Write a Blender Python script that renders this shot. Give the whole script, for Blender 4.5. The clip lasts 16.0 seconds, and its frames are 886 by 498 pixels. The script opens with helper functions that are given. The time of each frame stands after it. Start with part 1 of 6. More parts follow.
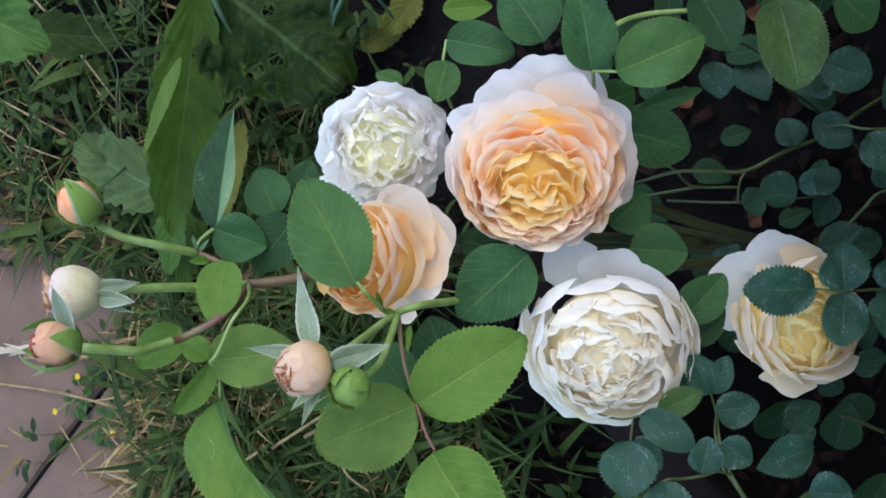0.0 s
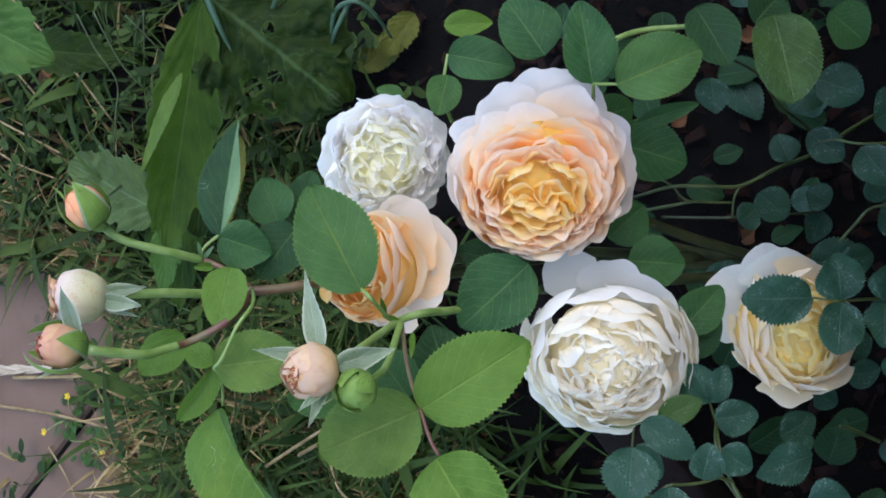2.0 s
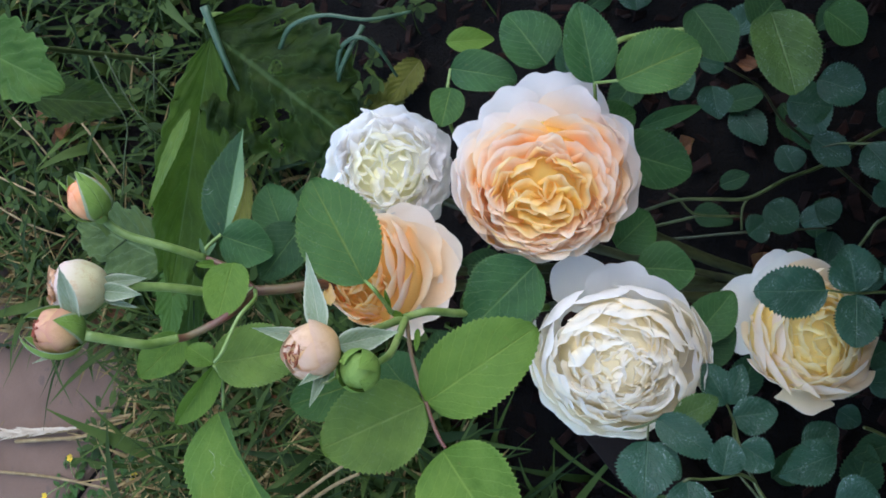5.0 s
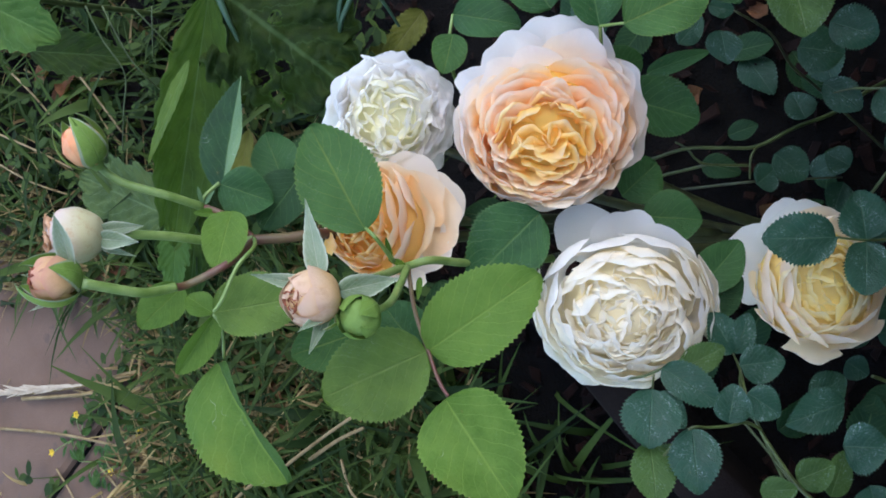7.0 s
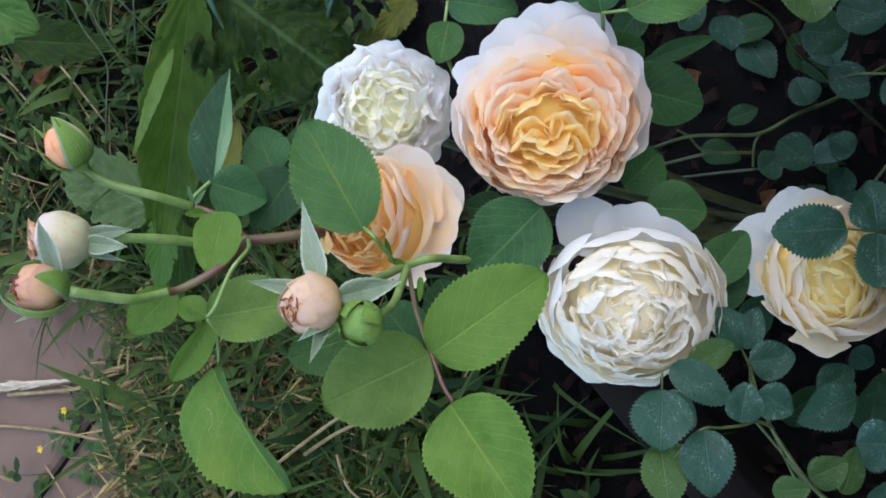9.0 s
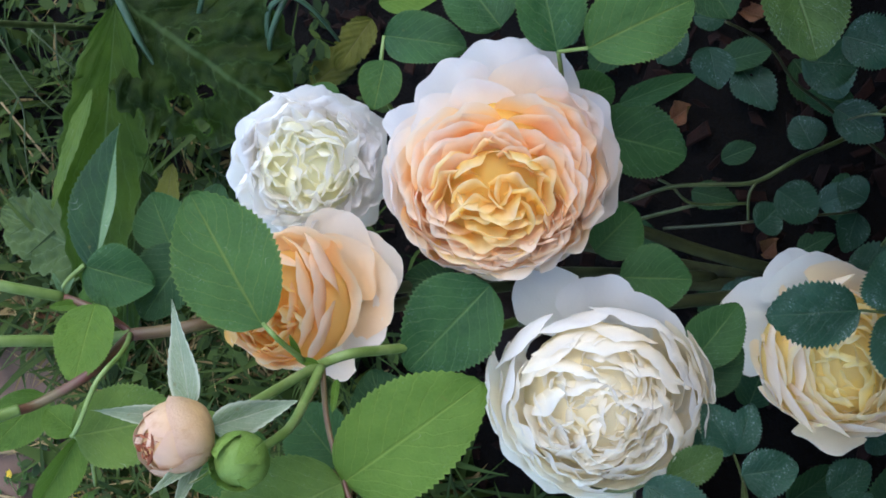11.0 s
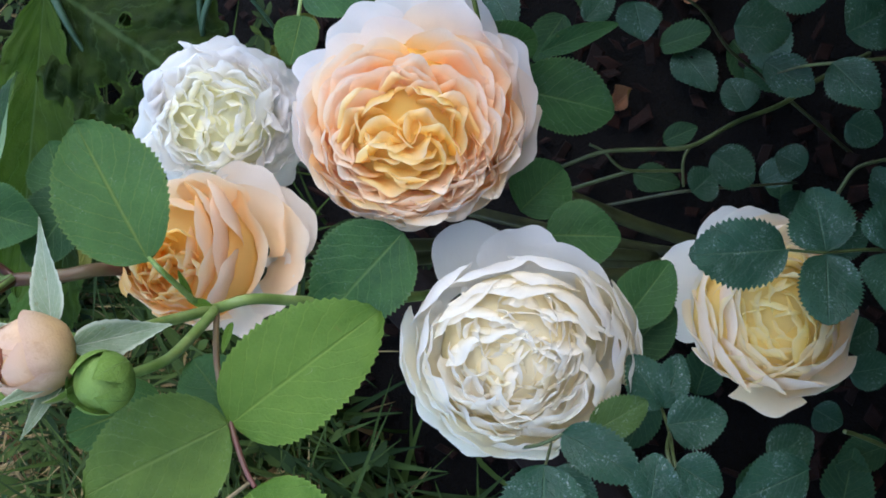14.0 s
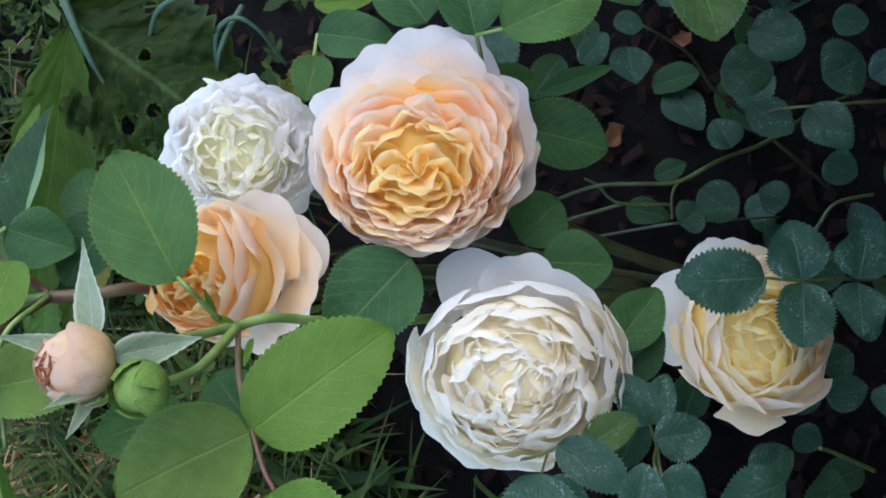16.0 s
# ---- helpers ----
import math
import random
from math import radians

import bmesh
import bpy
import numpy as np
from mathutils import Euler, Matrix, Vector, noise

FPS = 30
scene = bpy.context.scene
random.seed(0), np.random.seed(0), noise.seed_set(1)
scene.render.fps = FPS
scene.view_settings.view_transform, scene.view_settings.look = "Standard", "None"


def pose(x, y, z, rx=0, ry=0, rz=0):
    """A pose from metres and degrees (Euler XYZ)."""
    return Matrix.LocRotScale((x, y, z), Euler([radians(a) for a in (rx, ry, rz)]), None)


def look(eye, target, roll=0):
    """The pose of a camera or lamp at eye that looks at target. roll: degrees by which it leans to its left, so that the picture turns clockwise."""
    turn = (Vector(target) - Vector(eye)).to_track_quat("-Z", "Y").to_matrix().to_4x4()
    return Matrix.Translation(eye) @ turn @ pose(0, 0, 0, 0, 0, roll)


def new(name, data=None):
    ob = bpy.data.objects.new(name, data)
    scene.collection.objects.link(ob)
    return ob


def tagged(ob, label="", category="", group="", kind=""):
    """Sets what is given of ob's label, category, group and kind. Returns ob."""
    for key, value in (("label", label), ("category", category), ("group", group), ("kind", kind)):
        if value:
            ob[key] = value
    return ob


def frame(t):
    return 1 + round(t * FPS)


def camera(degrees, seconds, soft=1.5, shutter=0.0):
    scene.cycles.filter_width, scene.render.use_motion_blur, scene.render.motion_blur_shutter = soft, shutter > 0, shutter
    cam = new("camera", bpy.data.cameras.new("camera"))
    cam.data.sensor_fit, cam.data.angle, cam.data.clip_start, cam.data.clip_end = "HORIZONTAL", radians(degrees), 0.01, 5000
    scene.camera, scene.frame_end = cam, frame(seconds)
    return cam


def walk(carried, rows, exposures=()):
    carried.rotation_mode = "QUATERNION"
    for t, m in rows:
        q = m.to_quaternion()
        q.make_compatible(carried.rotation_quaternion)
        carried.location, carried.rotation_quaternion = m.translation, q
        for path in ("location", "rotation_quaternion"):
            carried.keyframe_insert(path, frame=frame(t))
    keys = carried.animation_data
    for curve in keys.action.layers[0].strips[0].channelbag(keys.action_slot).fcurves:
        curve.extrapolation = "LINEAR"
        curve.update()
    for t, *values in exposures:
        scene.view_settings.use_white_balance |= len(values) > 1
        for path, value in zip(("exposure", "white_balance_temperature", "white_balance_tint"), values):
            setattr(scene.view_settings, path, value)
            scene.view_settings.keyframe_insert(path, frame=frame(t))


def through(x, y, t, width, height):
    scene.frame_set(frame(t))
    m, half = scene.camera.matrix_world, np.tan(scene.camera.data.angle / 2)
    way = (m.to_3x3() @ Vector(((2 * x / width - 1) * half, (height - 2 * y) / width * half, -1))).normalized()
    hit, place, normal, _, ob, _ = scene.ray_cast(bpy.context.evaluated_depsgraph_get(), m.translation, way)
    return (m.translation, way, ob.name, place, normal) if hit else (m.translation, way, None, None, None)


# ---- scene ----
cam = camera(52.0, 16.0, soft=1.75)
METRES, EYE, TILT, LEAN, TURN = 0.40, 0.67, -90.0, 25.7, 0.0
ROWS = [
    (0.0, 0.0, 0.0, 0.0, -0.0, 0.0, 0.0),
    (0.5, -0.0162, 0.0181, -0.0101, -0.26, 0.24, -0.07),
    (1.0, -0.0145, 0.0103, -0.0236, -0.39, 0.61, -0.21),
    (1.5, -0.0182, -0.0122, -0.0263, -0.75, 1.44, -0.14),
    (2.0, -0.0227, -0.0111, -0.0292, -1.01, 2.04, -0.23),
    (2.5, -0.0208, 0.0168, -0.0599, -0.94, 4.57, -0.05),
    (3.0, -0.0155, 0.0404, -0.0706, -0.47, 4.67, 1.48),
    (5.5, -0.0044, 0.0069, -0.1777, -0.01, 9.13, 0.46),
    (6.0, 0.0096, 0.0065, -0.187, 0.49, 8.37, 0.87),
    (6.5, -0.0087, 0.0173, -0.1771, 0.02, 7.37, 0.88),
    (7.0, -0.0092, 0.0345, -0.1727, 0.26, 6.37, 0.74),
    (7.5, -0.01, 0.0474, -0.1782, -0.43, 5.62, 1.19),
    (8.0, -0.0282, 0.0524, -0.173, -0.93, 5.04, 1.37),
    (8.5, -0.0341, 0.0527, -0.1654, -0.84, 4.9, 1.47),
    (11.0, 0.0622, 0.2372, -0.0541, 0.29, 5.41, 2.4),
    (11.5, 0.0425, 0.2877, -0.0605, -0.32, 6.99, 1.44),
    (12.0, 0.0472, 0.3232, -0.094, -0.91, 8.57, 0.37),
    (12.5, 0.07, 0.3007, -0.1327, -0.67, 10.79, 0.29),
    (13.0, 0.0757, 0.2815, -0.1489, -0.93, 10.4, 0.18),
    (13.5, 0.0877, 0.2555, -0.1473, 0.42, 9.5, 0.15),
    (14.0, 0.1263, 0.2965, -0.1607, -0.68, 9.25, 2.87),
    (14.5, 0.1174, 0.2973, -0.1592, -1.49, 8.71, 2.07),
    (15.0, 0.1167, 0.2645, -0.1579, -1.21, 10.08, 2.14),
    (15.5, 0.1035, 0.2443, -0.1702, -1.38, 10.84, 2.21),
    (16.0, 0.1144, 0.234, -0.1778, -1.15, 11.24, 2.25),
]
walk(cam, [(t, pose(0, 0, EYE, TILT, LEAN, TURN) @ pose(METRES * x, METRES * y, METRES * z, 90 + pitch, roll, yaw)) for t, x, y, z, yaw, pitch, roll in ROWS])

# ---- world and light: open shade under a bright sky ----
world = bpy.data.worlds.new("sky")
scene.world = world
world.use_nodes = True
wn = world.node_tree.nodes
sky = wn.new("ShaderNodeTexSky")
sky.sky_type, sky.sun_disc = "NISHITA", False
sky.sun_elevation, sky.sun_rotation = radians(63), radians(27)
wn["Background"].inputs[1].default_value = 0.15
world.node_tree.links.new(sky.outputs[0], wn["Background"].inputs[0])
sun_data = bpy.data.lights.new("sun", "SUN")
sun_data.energy, sun_data.angle, sun_data.color = 0.4, radians(60), (0.97, 0.98, 1.0)
sun = new("sun", sun_data)
sun.matrix_world = look((0.3, 0.58, 1.3), (0, 0, 0))
scene.view_settings.exposure = 2.1


# ---- materials ----
class Nodes:
    """A node material under construction."""

    def __init__(self, name):
        self.mat = bpy.data.materials.new(name)
        self.mat.use_nodes = True
        self.tree = self.mat.node_tree
        self.bsdf = self.tree.nodes["Principled BSDF"]
        self.out = self.tree.nodes["Material Output"]

    def add(self, kind):
        return self.tree.nodes.new(kind)

    def put(self, source, node, socket):
        if isinstance(source, (int, float)):
            node.inputs[socket].default_value = source
        elif isinstance(source, tuple):
            node.inputs[socket].default_value = (*source, 1.0) if len(source) == 3 else source
        else:
            self.tree.links.new(source, node.inputs[socket])

    def math(self, operation, a, b=0.0, clamp=False):
        node = self.add("ShaderNodeMath")
        node.operation, node.use_clamp = operation, clamp
        self.put(a, node, 0)
        self.put(b, node, 1)
        return node.outputs[0]

    def noise(self, vector, scale, detail=3.0, rough=0.55):
        node = self.add("ShaderNodeTexNoise")
        self.put(vector, node, "Vector")
        node.inputs["Scale"].default_value, node.inputs["Detail"].default_value = scale, detail
        node.inputs["Roughness"].default_value = rough
        return node.outputs["Fac"]

    def ramp(self, fac, low, high):
        node = self.add("ShaderNodeMapRange")
        self.put(fac, node, 0)
        self.put(low, node, 1)
        self.put(high, node, 2)
        return node.outputs[0]

    def mix(self, fac, a, b):
        node = self.add("ShaderNodeMix")
        node.data_type = "RGBA"
        self.put(fac, node, "Factor")
        self.put(a, node, 6)
        self.put(b, node, 7)
        return node.outputs[2]

    def coords(self, name="Object"):
        return self.add("ShaderNodeTexCoord").outputs[name]

    def uv(self):
        node = self.add("ShaderNodeSeparateXYZ")
        self.put(self.coords("UV"), node, 0)
        return node.outputs[0], node.outputs[1]

    def random(self):
        return self.add("ShaderNodeObjectInfo").outputs["Random"]

    def island(self):
        return self.add("ShaderNodeNewGeometry").outputs["Random Per Island"]

    def bump(self, height, strength, distance):
        node = self.add("ShaderNodeBump")
        self.put(height, node, "Height")
        node.inputs["Strength"].default_value, node.inputs["Distance"].default_value = strength, distance
        self.tree.links.new(node.outputs[0], self.bsdf.inputs["Normal"])
        return node.outputs[0]

    def finish(self, colour, rough=0.5, specular=0.5, translucent=0.0, through=None, normal=None):
        self.put(colour, self.bsdf, "Base Color")
        self.put(rough, self.bsdf, "Roughness")
        self.put(specular, self.bsdf, "Specular IOR Level")
        if translucent:
            thin = self.add("ShaderNodeBsdfTranslucent")
            self.put(through or colour, thin, "Color")
            if normal:
                self.put(normal, thin, "Normal")
            both = self.add("ShaderNodeMixShader")
            self.put(translucent, both, 0)
            self.put(self.bsdf.outputs[0], both, 1)
            self.put(thin.outputs[0], both, 2)
            self.put(both.outputs[0], self.out, 0)
        return self.mat


def leaf_material(name, dark, light, vein, dust=0.0, veins=8.0, gloss=0.5, glow=0.25, shine=0.16, specked=0.0, margin=0.0):
    n = Nodes(name)
    u, v = n.uv()
    across = n.math("ABSOLUTE", n.math("SUBTRACT", v, 0.5))
    where = n.coords("Object")
    blotch = n.ramp(n.noise(where, 55.0, 4.0), 0.4, 0.6)
    grain = n.noise(where, 900.0, 2.0)
    base = n.mix(blotch, dark, light)
    base = n.mix(n.math("MULTIPLY", n.random(), 0.5), base, light)
    sallow = n.ramp(n.noise(where, 24.0, 2.0), 0.55, 0.72)
    base = n.mix(n.math("MULTIPLY", sallow, 0.45), base, (light[0] * 1.5, light[1] * 1.05, light[2] * 0.7))
    drift = n.math("MULTIPLY", n.noise(where, 160.0, 2.0), 0.09)
    wave = n.math("FRACT", n.math("MULTIPLY", n.math("ADD", drift, n.math("SUBTRACT", u, n.math("MULTIPLY", across, 0.75))), veins))
    line = n.math("ABSOLUTE", n.math("SUBTRACT", wave, 0.5))
    side = n.ramp(line, 0.06, 0.0)
    net = n.add("ShaderNodeTexVoronoi")
    net.feature = "DISTANCE_TO_EDGE"
    n.put(where, net, "Vector")
    net.inputs["Scale"].default_value = 520.0
    mesh_line = n.ramp(net.outputs[0], 0.1, 0.0)
    rib = n.ramp(across, 0.022, 0.006)
    colour = n.mix(n.math("MULTIPLY", mesh_line, 0.14), base, vein)
    colour = n.mix(n.math("MULTIPLY", side, 0.6), colour, vein)
    colour = n.mix(n.math("MULTIPLY", rib, 0.85), colour, vein)
    colour = n.mix(n.math("MULTIPLY", n.ramp(across, 0.468, 0.494), 0.45), colour, vein)
    if margin:
        colour = n.mix(n.math("MULTIPLY", n.ramp(across, 0.38, 0.46), margin), colour, vein)
    flaw = n.ramp(n.noise(where, 300.0, 2.0), 0.7, 0.77)
    colour = n.mix(n.math("MULTIPLY", flaw, 0.4), colour, (0.15, 0.12, 0.035))
    if dust:
        trail = n.ramp(n.math("ABSOLUTE", n.math("SUBTRACT", n.noise(where, 130.0, 1.0), 0.5)), 0.009, 0.003)
        trail = n.math("MULTIPLY", trail, n.ramp(n.noise(where, 48.0, 1.0), 0.6, 0.66))
        colour = n.mix(n.math("MULTIPLY", trail, 0.6), colour, (0.4, 0.42, 0.34))
        specks = n.ramp(n.noise(where, 1150.0, 4.0, 0.8), 0.58 - 0.03 * specked, 0.68)
        patch = n.ramp(n.noise(where, 100.0), 0.46, 0.66)
        colour = n.mix(n.math("MULTIPLY", n.math("MULTIPLY", specks, patch), dust), colour, (0.36, 0.42, 0.42))
    height = n.math("ADD", n.math("MULTIPLY", n.math("MAXIMUM", n.math("MULTIPLY", side, 0.35), rib), -1.0), n.math("ADD", n.math("MULTIPLY", grain, 0.5), n.math("MULTIPLY", n.noise(where, 170.0, 2.0), 1.6)))
    height = n.math("SUBTRACT", height, n.math("MULTIPLY", mesh_line, 0.15))
    normal = n.bump(height, 0.65, 0.0008)
    rough = n.math("ADD", gloss, n.math("MULTIPLY", blotch, 0.15))
    return n.finish(colour, rough, shine, glow, n.mix(0.3, colour, (0.13, 0.24, 0.016)), normal)


def petal_material(name, base, tip, edge=(0.9, 0.86, 0.8), glow=0.36, stain=0.0, fade=(0.5, 0.98)):
    n = Nodes(name)
    u, v = n.uv()
    where = n.coords("Object")
    soft = n.noise(where, 60.0)
    reach = n.ramp(n.math("ADD", u, n.math("MULTIPLY", n.math("SUBTRACT", soft, 0.5), 0.3)), *fade)
    colour = n.mix(reach, base, tip)
    rim = n.ramp(n.math("ADD", u, n.math("MULTIPLY", n.math("SUBTRACT", soft, 0.5), 0.2)), 0.86, 1.0)
    colour = n.mix(n.math("MULTIPLY", rim, 0.35), colour, edge)
    colour = n.mix(n.math("MULTIPLY", n.random(), 0.3), colour, edge)
    streak = n.noise(n.coords("UV"), 26.0, 2.0)
    spots = n.ramp(n.noise(where, 260.0, 2.0), 0.73, 0.8)
    colour = n.mix(n.math("MULTIPLY", spots, 0.22), colour, (0.5, 0.36, 0.24))
    if stain:
        blot = n.ramp(n.noise(where, 190.0, 5.0, 0.7), 0.5, 0.68)
        colour = n.mix(n.math("MULTIPLY", blot, stain), colour, (0.42, 0.24, 0.12))
    fan = n.noise(n.math("ADD", n.math("MULTIPLY", v, 22.0), n.random()), 1.0, 2.0)
    height = n.math("ADD", n.math("MULTIPLY", fan, 0.5), n.math("ADD", streak, soft))
    normal = n.bump(height, 0.22 + 0.4 * stain, 0.0006)
    return n.finish(colour, 0.6, 0.12, glow, n.mix(0.2, colour, base), normal)


def stem_material(name, low, high, scale=90.0):
    n = Nodes(name)
    where = n.coords("Object")
    colour = n.mix(n.ramp(n.noise(where, scale), 0.38, 0.64), low, high)
    n.bump(n.noise(where, 700.0), 0.3, 0.0004)
    return n.finish(colour, 0.45, 0.4)


def rough_material(name, low, high, scale, fine, relief=0.002, rough=0.85, spot=None, island=False):
    n = Nodes(name)
    where = n.coords("Object")
    big = n.ramp(n.noise(where, scale, 4.0), 0.32, 0.68)
    small = n.noise(where, fine, 4.0, 0.65)
    colour = n.mix(big, low, high)
    colour = n.mix(n.math("MULTIPLY", n.ramp(small, 0.4, 0.75), 0.5), colour, low)
    if spot:
        colour = n.mix(n.ramp(n.noise(where, scale * 4.0), 0.62, 0.7), colour, spot)
    if island:
        colour = n.mix(n.math("MULTIPLY", n.island(), 0.8), colour, low)
    else:
        colour = n.mix(n.math("MULTIPLY", n.random(), 0.3), colour, low)
    n.bump(n.math("ADD", small, n.math("MULTIPLY", big, 0.5)), 0.7, relief)
    return n.finish(colour, rough, 0.12)


def blade_material(name, low, high):
    n = Nodes(name)
    colour = n.mix(n.island(), low, high)
    colour = n.mix(n.math("MULTIPLY", n.noise(n.coords("Object"), 160.0), 0.5), colour, low)
    return n.finish(colour, 0.6, 0.12, 0.25, colour)


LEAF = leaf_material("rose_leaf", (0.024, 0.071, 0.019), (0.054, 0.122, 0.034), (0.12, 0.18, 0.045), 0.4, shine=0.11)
# sunny and shaded copies of the rose leaf: light and shade put into colour
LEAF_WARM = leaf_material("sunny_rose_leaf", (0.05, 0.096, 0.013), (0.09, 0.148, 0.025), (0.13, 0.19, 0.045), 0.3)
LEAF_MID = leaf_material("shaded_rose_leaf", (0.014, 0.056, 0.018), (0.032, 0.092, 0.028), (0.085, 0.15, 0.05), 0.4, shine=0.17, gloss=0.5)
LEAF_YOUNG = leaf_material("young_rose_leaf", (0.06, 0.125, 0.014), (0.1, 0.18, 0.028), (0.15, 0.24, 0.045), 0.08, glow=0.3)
# dark green copy; also carries the shade of leaves low in the bed
LEAF_DEEP = leaf_material("dark_rose_leaf", (0.00891, 0.0324, 0.013), (0.0178, 0.0518, 0.0194), (0.0607, 0.113, 0.0405), 0.1, shine=0.12)
LEAF_BLUE = leaf_material("small_rose_leaf", (0.009, 0.039, 0.024), (0.019, 0.067, 0.041), (0.05, 0.1, 0.06), 1.0, gloss=0.42, shine=0.26, specked=1.3)
LEAF_OLIVE = leaf_material("small_olive_leaf", (0.022, 0.054, 0.014), (0.05, 0.1, 0.024), (0.09, 0.14, 0.05), 0.7, gloss=0.5, shine=0.16, specked=0.6)
LEAF_PALE = leaf_material("leaf_underside", (0.0891, 0.162, 0.0729), (0.13, 0.211, 0.0972), (0.162, 0.243, 0.13), 0.1)
LEAF_LIGHT = leaf_material("light_leaf", (0.042, 0.1, 0.018), (0.064, 0.135, 0.028), (0.1, 0.18, 0.05), 0.0, glow=0.35)
# dark and bright weed leaf tones; shade on the blade is in the dark one
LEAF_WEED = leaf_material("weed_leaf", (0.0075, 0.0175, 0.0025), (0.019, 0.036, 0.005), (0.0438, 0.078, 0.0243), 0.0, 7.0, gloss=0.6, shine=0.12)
LEAF_WEED_BRIGHT = leaf_material("bright_weed_leaf", (0.0225, 0.05, 0.006), (0.045, 0.088, 0.0115), (0.0677, 0.113, 0.0339), 0.0, 7.0, gloss=0.6, shine=0.12, glow=0.35)
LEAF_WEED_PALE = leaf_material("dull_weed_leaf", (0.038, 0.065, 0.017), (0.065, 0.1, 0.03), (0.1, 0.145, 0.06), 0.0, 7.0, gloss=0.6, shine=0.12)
LEAF_YELLOW = leaf_material("yellowed_leaf", (0.0713, 0.0778, 0.00976), (0.11, 0.117, 0.0194), (0.117, 0.11, 0.0389), 0.1)
SEPAL = leaf_material("sepal", (0.14, 0.2, 0.105), (0.23, 0.28, 0.185), (0.42, 0.45, 0.34), 0.3, margin=0.8)
SEPAL_RIM = leaf_material("sepal_rim", (0.24, 0.3, 0.16), (0.32, 0.37, 0.23), (0.34, 0.38, 0.29), 0.0)
SEPAL_GREEN = leaf_material("green_sepal", (0.125, 0.215, 0.035), (0.19, 0.3, 0.065), (0.19, 0.29, 0.08), 0.0)
STEM = stem_material("green_stem", (0.1, 0.165, 0.032), (0.18, 0.25, 0.075))
STEM_PALE = stem_material("pale_midrib", (0.03, 0.068, 0.034), (0.045, 0.09, 0.048))
STEM_TWIG = stem_material("twig", (0.03, 0.043, 0.011), (0.062, 0.085, 0.026))
STEM_RED = stem_material("reddish_stem", (0.095, 0.03, 0.022), (0.105, 0.075, 0.03), 60.0)
STEM_DARK = stem_material("woody_stem", (0.022, 0.026, 0.011), (0.042, 0.05, 0.018))
STRAW = rough_material("straw", (0.13, 0.09, 0.04), (0.34, 0.26, 0.14), 60.0, 900.0, 0.0005, island=True)
STRAW_PALE = rough_material("bleached_straw", (0.3, 0.25, 0.18), (0.52, 0.46, 0.36), 60.0, 900.0, 0.0005, island=True)
# soil and bark darker than real ones: the bed's shade is in their colour
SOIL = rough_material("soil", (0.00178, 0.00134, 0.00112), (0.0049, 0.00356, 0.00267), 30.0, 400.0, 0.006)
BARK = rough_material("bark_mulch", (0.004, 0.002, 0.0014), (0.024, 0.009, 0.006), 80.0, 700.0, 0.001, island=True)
PAVER = rough_material("paver", (0.1, 0.064, 0.045), (0.152, 0.1, 0.073), 14.0, 500.0, 0.0012, spot=(0.1, 0.07, 0.055))
GRASS = blade_material("grass", (0.01, 0.024, 0.0045), (0.066, 0.104, 0.02))
GRASS_DRY = blade_material("dry_grass", (0.09, 0.056, 0.02), (0.42, 0.32, 0.14))


# ---- shapes ----
def mesh_of(name, bm, *materials):
    me = bpy.data.meshes.new(name)
    bm.normal_update()
    bm.to_mesh(me)
    bm.free()
    for m in materials:
        me.materials.append(m)
    for p in me.polygons:
        p.use_smooth = True
    return me


def part(name, bm, material, parent, label="", where=None):
    """Links a bmesh as one mesh object under a thing or part; material: one or several."""
    mats = material if isinstance(material, (list, tuple)) else (material,)
    ob = new(name, mesh_of(name, bm, *mats))
    ob.parent = parent
    if where is not None:
        ob.matrix_parent_inverse = Matrix.Identity(4)
        ob.matrix_basis = parent_world(parent).inverted() @ where
    if label:
        tagged(ob, label)
    return ob


def parent_world(ob):
    m = ob.matrix_basis.copy()
    while ob.parent:
        ob = ob.parent
        m = ob.matrix_basis @ m
    return m


def thing(name, place, label, category, group="", kind=""):
    ob = new(name)
    ob.empty_display_size = 0.02
    ob.matrix_basis = Matrix.Translation(place)
    return tagged(ob, label, category, group, kind)


def basis(origin, along, normal):
    """Pose with y along, z as near normal as it goes."""
    y = Vector(along).normalized()
    x = y.cross(Vector(normal)).normalized()
    z = x.cross(y)
    m = Matrix((x, y, z)).transposed().to_4x4()
    m.translation = origin
    return m


def grid_faces(bm, rows, uv_rows, index=None):
    """Joins rows of verts of equal count to quads with UVs."""
    layer = bm.loops.layers.uv.verify()
    for i in range(len(rows) - 1):
        for j in range(len(rows[i]) - 1):
            ids = ((i, j), (i, j + 1), (i + 1, j + 1), (i + 1, j))
            f = bm.faces.new([rows[a][b] for a, b in ids])
            f.smooth = True
            if index:
                f.material_index = index(i, j)
            for loop, (a, b) in zip(f.loops, ids):
                loop[layer].uv = uv_rows[a][b]


